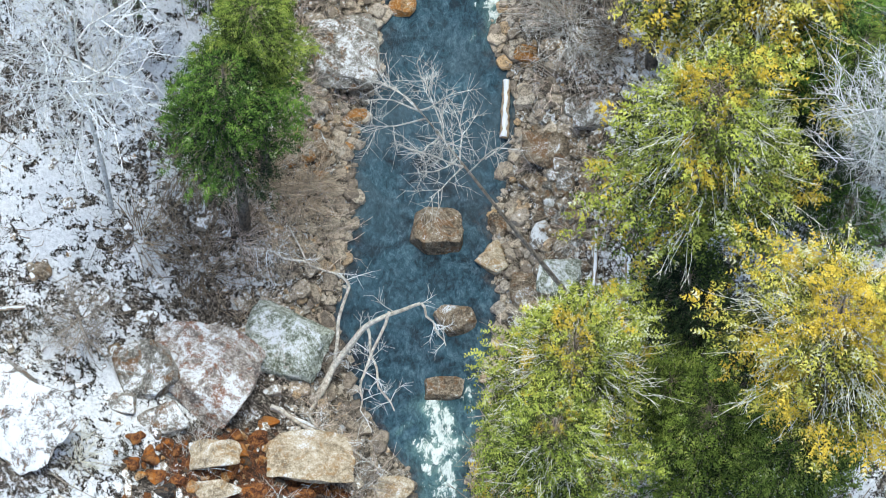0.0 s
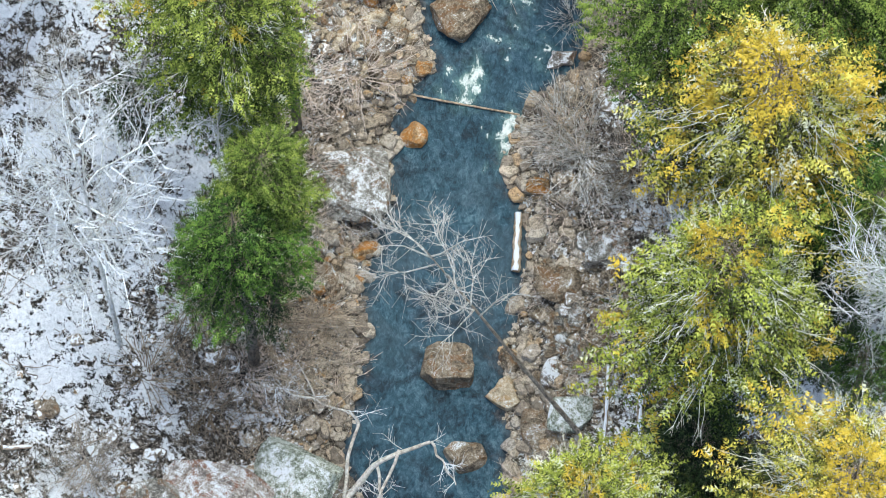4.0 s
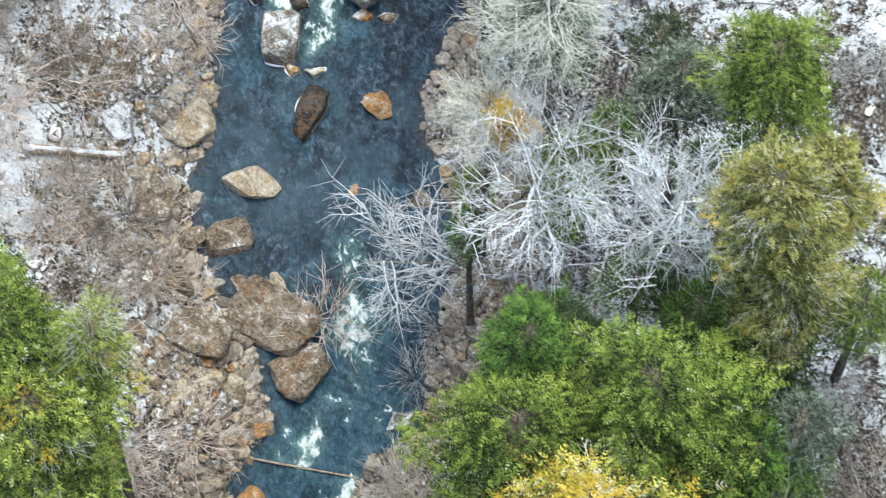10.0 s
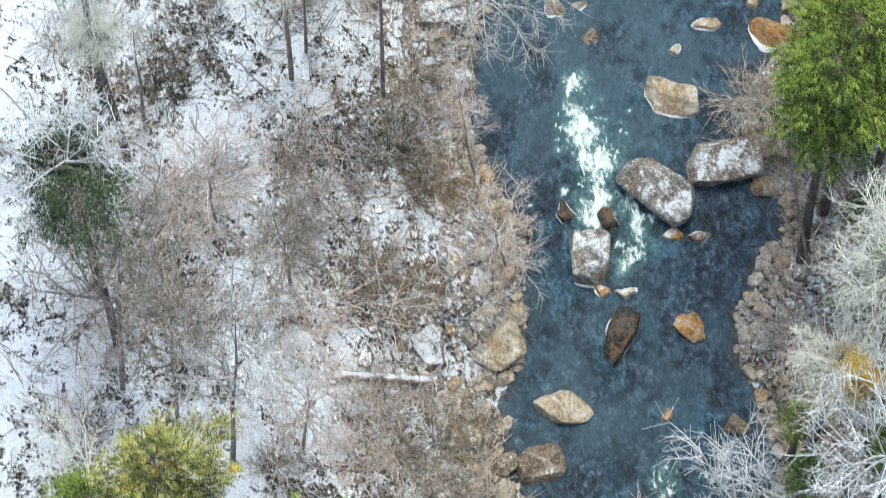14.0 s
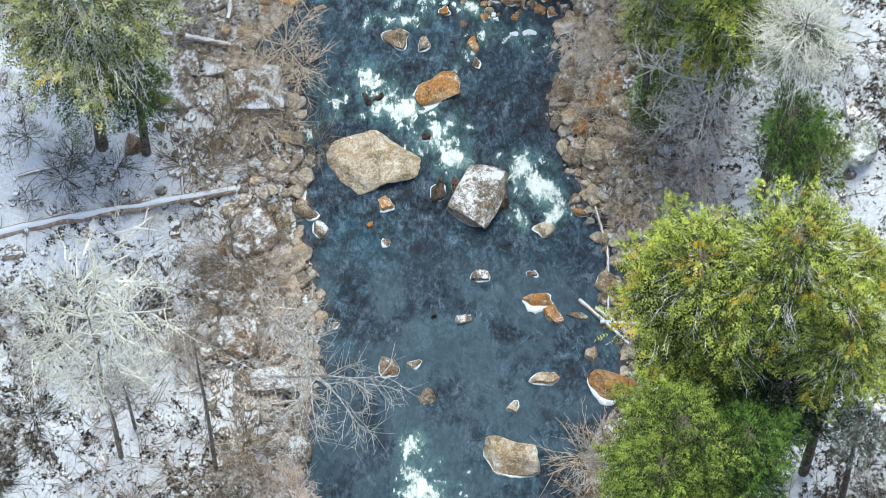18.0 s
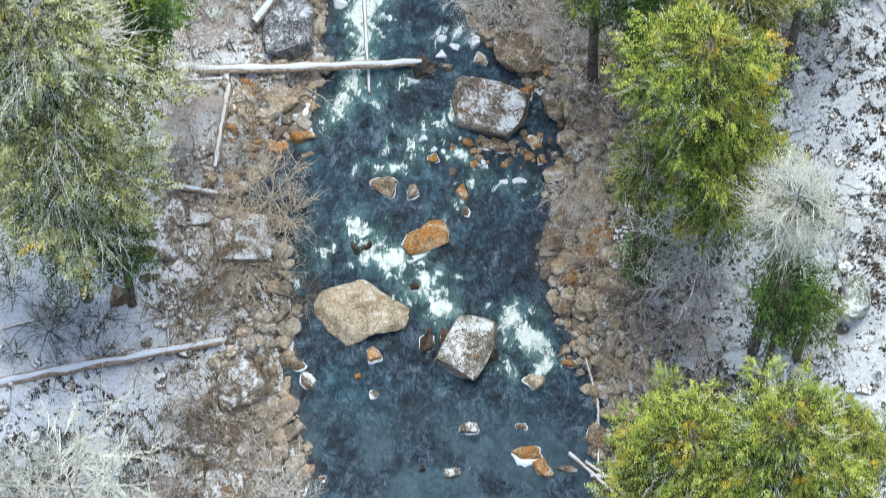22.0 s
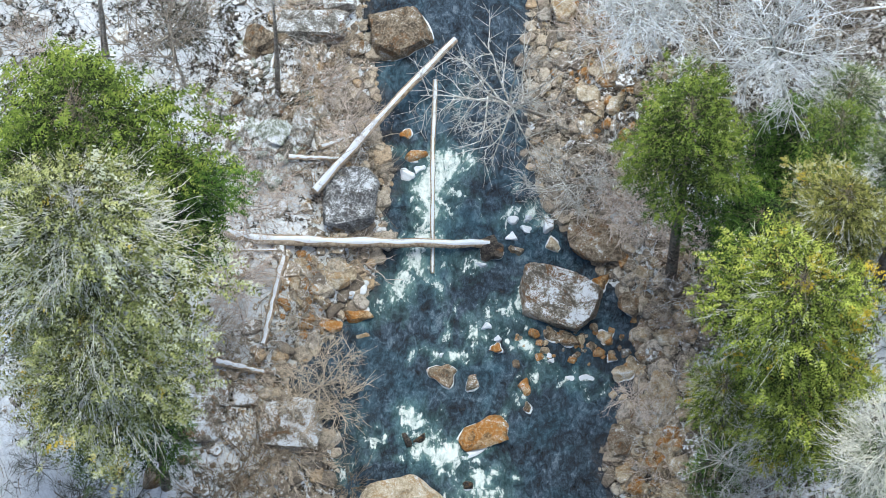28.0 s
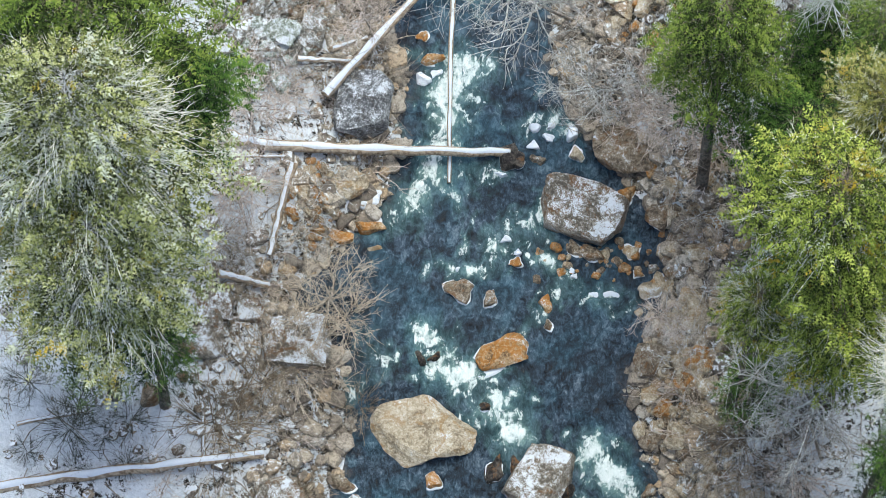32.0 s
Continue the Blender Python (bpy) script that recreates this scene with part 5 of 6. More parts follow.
bare_tree(-16.41, 45.43, -15.95, 43.14, 14.9, 2.66, "pink")
bare_tree(7.77, 44.93, 6.15, 44.71, 15.8, 1.70, "greybrown")
bare_tree(-4.56, 44.83, -5.07, 44.02, 9.0, 2.46, "pink")
bare_tree(9.12, 35.15, 4.57, 32.91, 9.3, 3.67, "white")
bare_tree(-13.55, 52.18, -13.60, 52.95, 17.4, 3.90, "frost")
bare_tree(-12.98, 53.34, -12.76, 52.04, 15.6, 1.19, "grey")
bare_tree(-9.79, 51.86, -9.81, 52.43, 20.0, 1.39, "greybrown")
bare_tree(-7.58, 55.72, -5.61, 53.75, 8.7, 3.18, "grey")
bare_tree(-19.39, 49.41, -18.95, 48.50, 16.4, 1.43, "grey")
bare_tree(-5.84, 47.92, -6.51, 48.43, 11.2, 1.68, "pink")
bare_tree(11.38, 65.05, 10.09, 63.39, 12.8, 3.05, "grey")
bare_tree(16.38, 63.97, 15.13, 63.11, 11.6, 1.48, "white")
bare_tree(-15.53, 64.35, -15.36, 64.18, 2.4, 1.29, "dark")
bare_tree(-17.34, 65.15, -17.18, 64.82, 2.1, 1.17, "dark")
bare_tree(-7.36, 69.52, -6.73, 68.35, 6.1, 2.15, "tan")
bare_tree(-17.34, 66.32, -17.26, 65.93, 3.9, 1.29, "greybrown")
bare_tree(1.60, 81.06, -0.28, 78.95, 9.7, 3.17, "grey")
bare_tree(3.69, 77.93, 2.42, 76.14, 7.4, 2.12, "grey")
bare_tree(5.96, 83.15, 4.50, 80.05, 15.7, 3.00, "white")
bare_tree(10.79, 80.61, 9.34, 78.15, 16.2, 3.21, "white")
bare_tree(-9.91, 75.49, -9.82, 74.04, 9.1, 2.22, "pink")
bare_tree(-9.07, 81.38, -8.66, 78.80, 22.7, 1.34, "grey")
bare_tree(-15.64, 81.61, -14.67, 78.48, 21.0, 0.91, "grey")
bare_tree(-12.63, 80.92, -12.60, 79.54, 10.3, 2.72, "greybrown")
bare_tree(4.80, 69.69, 5.30, 68.68, 4.8, 1.42, "pink")
bare_tree(-9.94, 71.96, -9.93, 71.20, 6.8, 1.88, "pink")
bare_tree(-5.69, 79.79, -6.03, 78.73, 7.1, 1.42, "pink")
bare_tree(12.35, 70.79, 11.41, 68.25, 10.8, 1.16, "grey")
bare_tree(6.35, 76.97, 5.44, 75.12, 6.9, 1.89, "pink")
bare_tree(9.00, 75.94, 8.44, 74.44, 6.6, 1.90, "pink")
bare_tree(-11.13, 73.77, -11.09, 72.81, 6.5, 1.42, "pink")
bare_tree(6.71, 85.45, 5.40, 81.96, 13.5, 2.42, "white")
bare_tree(11.26, 83.68, 10.17, 81.48, 16.3, 1.44, "grey")
bare_tree(12.34, 79.74, 11.33, 76.94, 13.8, 0.96, "grey")
bare_tree(-15.77, 81.49, -15.24, 80.96, 18.2, 0.96, "grey")


def shrub_shape(seed):
    """Many thin, nearly straight stems fanning out from one root, with short side twigs."""
    rng, stems, twigs = np.random.default_rng(seed), [], []
    for k in range(46):
        az, lift = k * 2.4 + rng.uniform(-0.5, 0.5), rng.uniform(0.15, 1.5)
        way = np.array([math.cos(az), math.sin(az), lift])
        way /= np.linalg.norm(way)
        run, s = rng.uniform(0.75, 1.35), np.linspace(0, 1, 5)
        line = np.array([rng.normal(0, 0.1), rng.normal(0, 0.1), -0.12]) + s[:, None] * way * run + np.cumsum(rng.normal(0, 0.022, (5, 3)), 0)
        line[:, 2] -= 0.16 * s**2 * run
        stems.append(tube(line, 0.0105 * np.array([1, 0.9, 0.75, 0.55, 0.3]), 3))
        for _ in range(6):
            low = rng.uniform(0.3, 0.95)
            stem = np.array([np.interp(low, s, line[:, i]) for i in range(3)])
            turn = way * 0.8 + rng.normal(0, 0.5, 3)
            twigs.append(tube([stem, stem + turn * rng.uniform(0.22, 0.42)], [0.0065, 0.003], 3))
    return {"stems": mesh_of("stemwork", *joined(stems), BARK["brown"]), "twigs": mesh_of("twigwork", *joined(twigs), BARK["brown"])}


SHRUBS = [shrub_shape(71 + k) for k in range(4)]
SHRUB_WORDS = {
    "brown": "leafless brown bush", "tan": "leafless tan bush", "grey": "leafless grey bush", "greybrown": "leafless grey-brown bush", "pink": "leafless pinkish-brown bush",
    "white": "leafless bush with white frosted twigs", "frost": "bush thick with rime frost", "dark": "dark evergreen bush",
}


def shrub(x, y, radius, kind):
    shape = SHRUBS[int(rng.integers(len(SHRUBS)))]
    root = tagged(new("shrub"), SHRUB_WORDS[kind] + " on the river bank", "shrub", "bushes on the banks")
    root.matrix_world = pose(x, y, max(float(ground_z(x, y)), float(water_z(y)) - 0.05), 0, 0, rng.uniform(0, 360)) @ Matrix.Diagonal((radius / 1.25, radius / 1.25, min(radius / 1.25, 1.6), 1))
    tagged(part("stemwork", shape["stems"], root, material=BARK[kind]), kind="stuff")
    tagged(part("twigwork", shape["twigs"], root, material=BARK[kind]), kind="stuff")
    return root


shrub(-6.62, 15.38, 2.56, "tan")
shrub(-7.37, 17.78, 2.34, "tan")
shrub(-8.45, 14.70, 2.33, "pink")
shrub(-5.28, 18.04, 1.63, "tan")
shrub(-8.03, 16.90, 3.98, "brown")
shrub(-10.54, 17.50, 2.83, "brown")
shrub(-5.72, 16.75, 2.1, "tan")
shrub(5.68, 23.80, 2.73, "grey")
shrub(-14.32, 9.56, 2.11, "greybrown")
shrub(-14.23, 4.01, 1.86, "frost")
shrub(-6.25, 19.15, 1.41, "brown")
shrub(7.31, 23.58, 2.14, "brown")
shrub(-12.25, 14.09, 2.58, "brown")
shrub(-9.76, 13.29, 2.56, "brown")
shrub(9.00, 3.99, 2.3, "pink")
shrub(11.64, 3.54, 1.85, "greybrown")
shrub(5.18, 24.49, 2.79, "grey")
shrub(-6.58, 27.31, 2.6, "pink")
shrub(-7.47, 26.34, 1.66, "grey")
shrub(6.83, 23.00, 1.86, "grey")
shrub(4.22, 26.06, 2.1, "grey")
shrub(0.80, 33.18, 2.61, "pink")
shrub(4.85, 30.80, 1.65, "grey")
shrub(-7.35, 26.04, 2.35, "pink")
shrub(-4.23, 27.89, 2.79, "pink")
shrub(4.34, 25.31, 2.07, "pink")
shrub(-6.79, 34.66, 2.6, "greybrown")
shrub(-8.95, 36.50, 1.91, "pink")
shrub(5.79, 32.77, 1.61, "grey")
shrub(8.07, 36.34, 2.32, "pink")
shrub(24.46, 31.76, 1.66, "pink")
shrub(-9.75, 38.91, 1.68, "pink")
shrub(-4.81, 45.27, 2.09, "pink")
shrub(-8.60, 47.41, 1.87, "brown")
shrub(-10.61, 36.13, 2.3, "pink")
shrub(-7.46, 36.88, 2.52, "brown")
shrub(-9.31, 38.15, 1.84, "brown")
shrub(-6.25, 34.58, 2.52, "pink")
shrub(-8.70, 33.56, 2.06, "brown")
shrub(-12.58, 41.17, 2.78, "pink")
shrub(-9.91, 43.88, 2.32, "brown")
shrub(7.06, 42.02, 1.64, "grey")
shrub(9.17, 48.27, 2.15, "greybrown")
shrub(-11.91, 49.17, 2.12, "dark")
shrub(-9.13, 49.90, 1.65, "dark")
shrub(-13.87, 45.17, 2.34, "greybrown")
shrub(-13.73, 35.48, 1.62, "greybrown")
shrub(5.23, 52.17, 2.3, "tan")
shrub(9.20, 47.64, 2.78, "pink")
shrub(5.38, 50.30, 1.84, "tan")
shrub(12.51, 47.15, 2.57, "pink")
shrub(-8.92, 60.54, 2.1, "brown")
shrub(-10.49, 64.61, 2.59, "brown")
shrub(-7.49, 62.35, 1.63, "brown")
shrub(-7.67, 47.87, 2.06, "brown")
shrub(-16.95, 53.74, 1.87, "dark")
shrub(-18.52, 51.01, 1.87, "dark")
shrub(-9.48, 49.04, 2.29, "dark")
shrub(-15.82, 63.89, 1.66, "dark")
shrub(-13.72, 64.45, 1.18, "dark")
shrub(10.60, 65.48, 2.39, "greybrown")
shrub(-8.11, 66.91, 2.57, "tan")
shrub(-9.28, 66.17, 2.11, "brown")
shrub(8.61, 64.92, 2.81, "brown")
shrub(7.38, 62.68, 2.09, "tan")
shrub(10.19, 63.87, 2.34, "pink")
shrub(-8.92, 60.56, 2.09, "brown")
shrub(-7.33, 57.66, 2.07, "pink")
shrub(-9.84, 59.03, 1.62, "greybrown")
shrub(6.05, 51.75, 2.07, "grey")
shrub(-11.10, 71.35, 1.91, "greybrown")
shrub(-15.57, 62.55, 0.83, "dark")
shrub(-13.04, 57.98, 2.1, "dark")
shrub(-15.33, 58.64, 1.64, "dark")
shrub(-16.67, 56.99, 1.41, "dark")
shrub(-17.26, 62.96, 0.95, "dark")
shrub(-13.72, 62.85, 0.94, "dark")
shrub(-14.62, 63.71, 0.83, "dark")
shrub(-11.22, 56.67, 2.09, "pink")
shrub(-8.53, 52.73, 2.07, "brown")
shrub(-5.56, 65.83, 1.4, "brown")
shrub(-9.35, 77.21, 2.21, "pink")
shrub(-10.04, 73.67, 2.2, "pink")
shrub(-7.80, 68.71, 2.18, "tan")
shrub(4.81, 77.50, 2.21, "pink")
shrub(7.27, 75.65, 2.21, "pink")
shrub(6.03, 79.57, 2.23, "tan")
shrub(-10.50, 70.00, 1.54, "brown")
shrub(-6.06, 69.22, 1.53, "tan")
shrub(-7.59, 81.66, 2.01, "pink")
shrub(3.49, 84.25, 2.25, "pink")
shrub(8.38, 82.71, 2.04, "greybrown")
shrub(7.65, 69.66, 1.54, "tan")
shrub(6.29, 78.48, 1.78, "brown")
shrub(-17.86, 80.57, 1.6, "pink")
shrub(-12.77, 83.04, 1.81, "dark")
shrub(-18.83, 82.13, 1.38, "pink")
shrub(12.69, 83.51, 2.07, "greybrown")
shrub(6.92, 72.88, 1.32, "pink")


# ---- a pale dead tree lying over boulders and water ----
def fallen_limb(points, thick, thin, parent, name="limb"):
    p = np.array(points)
    s = np.linspace(0, 1, len(p))
    fine = np.linspace(0, 1, 4 * len(p))
    line = np.stack([np.interp(fine, s, p[:, k]) for k in range(3)], 1)
    line = line + 0.05 * np.stack([np.sin(fine * 17), np.cos(fine * 13), np.sin(fine * 11 + 1)], 1)
    limb = part(name, mesh_of(name, *tube(line, np.linspace(thick, thin, len(line)), 8), BARK["pale"], True), parent)
    out = {}
    for _ in range(7):
        at = line[int(rng.integers(len(line) // 3, len(line)))]
        way = rng.normal(size=3) * (1, 1, 0.4)
        grow(rng, at, way / np.linalg.norm(way), rng.uniform(0.5, 1.3), 0.022, 1, out, 0.8, 0.02)
    tagged(part("twigwork", mesh_of("twigwork", *joined(out[1] + out[0]), BARK["white"]), limb), kind="stuff")
    return limb


dead_tree = tagged(new("fallen_tree"), "pale barkless dead tree sprawling over boulders into the river", "tree")
fallen_limb([(-5.07, 8.03, -0.66), (-4.39, 9.46, -0.63), (-3.30, 10.73, 0.13), (-2.16, 11.29, 0.70), (-0.87, 11.56, 1.03)], 0.17, 0.07, dead_tree, "trunk")
fallen_limb([(-4.39, 9.46, -0.63), (-4.24, 11.09, 0.00), (-3.81, 12.58, 0.26), (-4.28, 12.99, 0.52), (-5.56, 13.35, 0.77), (-6.11, 14.54, 1.25)], 0.085, 0.03, dead_tree)
fallen_limb([(-3.07, 10.86, 0.11), (-2.82, 9.63, 0.07), (-2.51, 8.41, -0.11), (-1.86, 7.44, -0.29)], 0.07, 0.03, dead_tree)
fallen_limb([(-6.86, 7.32, 0.47), (-5.04, 6.55, -0.14), (-3.67, 5.94, -0.27), (-1.99, 4.68, -0.75)], 0.1, 0.03, dead_tree)
fallen_limb([(-5.08, 8.04, -0.66), (-5.39, 7.14, -0.11), (-4.46, 6.26, -0.27)], 0.08, 0.04, dead_tree)
fallen_limb([(-0.87, 11.56, 1.03), (-0.39, 10.75, 0.96), (0.19, 9.90, 0.65)], 0.06, 0.02, dead_tree)
fallen_limb([(-2.16, 11.29, 0.70), (-3.26, 8.64, 0.24), (-3.24, 7.40, -0.16)], 0.07, 0.03, dead_tree)
fallen_limb([(-5.56, 13.35, 0.77), (-7.05, 13.70, 1.16), (-8.21, 13.85, 1.25)], 0.05, 0.02, dead_tree)

# the tangle of low brush along both banks, too dense to pick apart


def thicket_shape(seed):
    """A loose spray of thin arching twigs, about 1 m in radius."""
    rng, twigs = np.random.default_rng(seed), []
    for k in range(22):
        az, lift = k * 2.4 + rng.uniform(-0.6, 0.6), rng.uniform(0.2, 1.3)
        way = np.array([math.cos(az), math.sin(az), lift])
        way /= np.linalg.norm(way)
        s = np.array([0.0, 0.4, 0.75, 1.0])
        line = rng.normal(0, 0.18, 3) * (1, 1, 0) + s[:, None] * way * rng.uniform(0.6, 1.2) + np.cumsum(rng.normal(0, 0.05, (4, 3)), 0)
        line[:, 2] -= 0.2 * s**2 + 0.08
        twigs.append(tube(line, np.array([0.013, 0.011, 0.008, 0.004]), 3))
        for _ in range(5):
            i = int(rng.integers(1, 3))
            base = line[i] + (line[i + 1] - line[i]) * rng.random()
            tip = base + (way * 0.7 + rng.normal(0, 0.55, 3)) * rng.uniform(0.2, 0.45)
            wide = np.cross(tip - base, [0.1, 0.95, -0.3])
            wide *= 0.009 / (np.linalg.norm(wide) + 1e-6)
            twigs.append((np.array([base - wide, base + wide, tip + wide * 0.4, tip - wide * 0.4]), np.array([[0, 1, 2, 3]])))
    return joined(twigs)


THICKETS = [thicket_shape(301 + k) for k in range(8)]


def underbrush(count, kind, pick, sizes, label):
    pieces = []
    while len(pieces) < count:
        x, y = rng.uniform(-24, 26), rng.uniform(-4, 100)
        if not pick(x, y, float(shore_distance(x, y))):
            continue
        v, f = THICKETS[int(rng.integers(8))]
        turn, size = rng.uniform(0, 6.28), rng.uniform(*sizes)
        c, s = math.cos(turn) * size, math.sin(turn) * size
        high = max(float(ground_z(x, y)), float(water_z(y)) - 0.05)
        pieces.append((np.stack([v[:, 0] * c - v[:, 1] * s + x, v[:, 0] * s + v[:, 1] * c + y, v[:, 2] * size + high], 1), f))
    return tagged(new("underbrush", mesh_of("underbrush", *joined(pieces), BARK[kind])), label, "brush", kind="stuff")


def near_bank(x, y, d):
    return 0.3 < d < rng.uniform(1, 7)


underbrush(190, "pink", near_bank, (0.8, 1.7), "tangled pinkish-brown leafless brush on the banks")
underbrush(150, "tan", near_bank, (0.8, 1.6), "tangled tan leafless brush on the banks")
underbrush(80, "greybrown", near_bank, (0.8, 1.7), "tangled grey-brown leafless brush on the banks")
underbrush(170, "grey", lambda x, y, d: 0.5 < d < rng.uniform(2, 16), (0.8, 1.6), "pale grey twiggy brush on the banks and in the forest")
underbrush(55, "pink", lambda x, y, d: -22 < x < -8 and 28 < y < 50, (1.3, 2.4), "tall pinkish-brown saplings on the snowy slope")
underbrush(75, "greybrown", lambda x, y, d: d > 2 and (-22 < x < -8 and 28 < y < 58 or y > 76), (1.2, 2.3), "grey-brown leafless saplings on the snowy slope")
underbrush(60, "greybrown", lambda x, y, d: -24 < x < -9 and 42 < y < 60, (1.0, 2.0), "grey-brown leafless saplings beside the pool")
underbrush(120, "grey", lambda x, y, d: d > 2.5 and x > 4 and y > 74, (1.2, 2.2), "pale grey saplings on the wooded bank")
underbrush(90, "dark", lambda x, y, d: d > 3 and y > 76, (0.8, 1.6), "dark brush on the wooded bank")
underbrush(260, "dark", lambda x, y, d: d > 3.5 and (x < -8 or x > 9), (0.35, 0.9), "dark low brush in the snow")

# ---- fallen logs ----


def log(x1, y1, x2, y2, width, lift=0.0):
    a = Vector((x1, y1, max(float(ground_z(x1, y1)), float(water_z(y1))) + width * 0.4 + lift))
    b = Vector((x2, y2, max(float(ground_z(x2, y2)), float(water_z(y2))) + width * 0.4 + lift))
    s = np.linspace(0, 1, 14)
    run = (b - a).length
    line = np.stack([s * run, 0.006 * run * np.sin(s * 4 + x1) + width * 0.05 * rng.normal(size=14), width * 0.05 * rng.normal(size=14)], 1)
    radii = width / 2 * np.linspace(1.1, 0.85, 14) * rng.uniform(0.93, 1.07, 14)
    v, f = tube(line, radii, 10)
    faces = f.tolist() + [list(range(9, -1, -1)), list(range(130, 140))]
    root = new("log", mesh_of("log", v, faces, BARK["log"], True))
    root.matrix_world = Matrix.Translation(a) @ (b - a).to_track_quat("X", "Z").to_matrix().to_4x4()
    tagged(root, "fallen weathered trunk with snow along its top" if width > 0.2 else "thin fallen bare pole dusted with snow" if width >= 0.1 else "thin bare brown fallen branch", "log", "fallen logs")
    if width < 0.1:
        return root
    # snow cap: an arched strip along the upper side
    side = 1 if b.x > a.x else -1
    arc = np.radians(np.array([-42, -20, 0, 20, 44, 66]) * side)
    rim = radii[:, None] * (0.99 + 0.16 * np.cos((arc - 0.2 * side) * 1.5)[None])
    cap = np.stack([np.repeat(line[:, :1], 6, 1), line[:, 1:2] + rim * np.sin(arc) * rng.uniform(0.6, 1.0, (14, 1)), line[:, 2:] + rim * np.cos(arc)], -1)
    k = (np.arange(13)[:, None] * 6 + np.arange(5)).ravel()
    part("snow_cap", mesh_of("snow_cap", cap.reshape(-1, 3), np.stack([k, k + 1, k + 7, k + 6], 1), SNOWCAP, True), root, "line of white snow")
    return root


log(-12.01, 75.21, -9.59, 75.05, 0.446)
log(-9.70, 75.00, -0.51, 75.72, 0.399)
log(-7.44, 77.06, -2.17, 83.96, 0.352, 0.65)
log(-2.89, 82.48, -2.73, 74.47, 0.191)
log(-8.44, 74.44, -9.13, 71.04, 0.3, 0.15)
log(-8.50, 78.41, -6.28, 78.62, 0.2, 0.3)
log(-7.29, 78.94, -6.03, 79.76, 0.22, 0.3)
log(-12.27, 70.19, -11.38, 70.13, 0.27, 0.4)
log(-10.92, 70.13, -9.06, 69.99, 0.29, 0.4)
log(-9.48, 81.28, -9.29, 82.87, 0.18)
log(-7.53, 77.92, -7.38, 77.06, 0.15, 0.3)
log(-12.03, 70.39, -11.72, 72.34, 0.13, 0.3)
log(-12.28, 74.15, -8.56, 74.70, 0.12, 0.2)
log(-19.04, 61.26, -8.91, 63.69, 0.407)
log(5.89, 63.24, 6.44, 61.09, 0.14)
log(6.44, 61.09, 6.39, 58.43, 0.14)
log(5.20, 58.95, 7.16, 56.95, 0.185)
log(6.04, 57.96, 8.38, 57.62, 0.185)
log(5.84, 58.56, 6.62, 57.95, 0.162)
log(-11.19, 65.29, -10.99, 63.24, 0.165)
log(-17.67, 63.78, -15.14, 64.56, 0.144)
log(-11.53, 39.53, -7.39, 39.78, 0.371)
log(-8.29, 38.71, -7.46, 37.41, 0.116)
log(21.24, 21.97, 25.25, 24.74, 0.423)
log(6.26, 15.42, 6.05, 11.35, 0.187)
log(7.55, 13.94, 7.50, 11.37, 0.304)
log(2.48, 19.87, 2.56, 22.41, 0.376)
log(-17.67, 10.09, -16.58, 10.32, 0.191)
log(14.76, 13.87, 17.79, 13.91, 0.143)
log(-6.88, 7.35, -4.59, 6.53, 0.185)
log(-4.59, 6.53, -2.04, 4.71, 0.138)
log(19.48, 13.42, 22.91, 13.45, 0.379)
log(-2.63, 27.48, 2.57, 26.58, 0.094)
log(7.31, 87.34, 9.83, 85.00, 0.285)
log(11.53, 84.26, 15.29, 84.45, 0.166)
log(-18.65, 83.96, -16.99, 85.28, 0.217)
log(5.60, 87.73, 5.86, 83.60, 0.142)
log(-14.65, 65.63, -14.76, 67.84, 0.116)

# ---- loose stones and sticks ----


SHAPES = {level: [rock_shape(level, rng, 8, 0.05, k % 3 == 0) for k in range(24)] for level in (1, 2)}


def scatter(name, count, pick, sizes, label):
    """Stones strewn over the land where pick says so, joined into one piece of ground cover."""
    pieces, cover = [], []
    while len(pieces) < count:
        x, y = rng.uniform(-24, 26), rng.uniform(-2, 100)
        d = float(shore_distance(x, y))
        if not pick(x, y, d):
            continue
        size = sizes[0] * (sizes[1] / sizes[0]) ** (rng.random() ** 1.8)
        level = 2 if size > 0.22 else 1
        v = SHAPES[level][int(rng.integers(24))] * (size * rng.uniform(0.7, 1.2), size * rng.uniform(0.6, 1.0), size * rng.uniform(0.45, 0.75))
        turn = rng.uniform(0, 6.28)
        c, s = math.cos(turn), math.sin(turn)
        v = np.stack([v[:, 0] * c - v[:, 1] * s + x, v[:, 0] * s + v[:, 1] * c + y, v[:, 2] + float(ground_z(x, y)) + size * 0.12], 1)
        pieces.append((v, BALLS[level][1]))
        cover.append(np.full(len(v), 0.15 + 0.45 * min(1, max(0, d) / 4)))
    me = mesh_of(name, *joined(pieces), STONES)
    values(me, "cover", np.concatenate(cover))
    return tagged(new(name, me), label, "stones", kind="stuff")


PILE = [mesh_of("stone", rock_shape(2, rng, 9, 0.05, k % 3 == 0) * (0.5, 0.42, 0.3), BALLS[2][1], ROCK["tan"]) for k in range(10)]


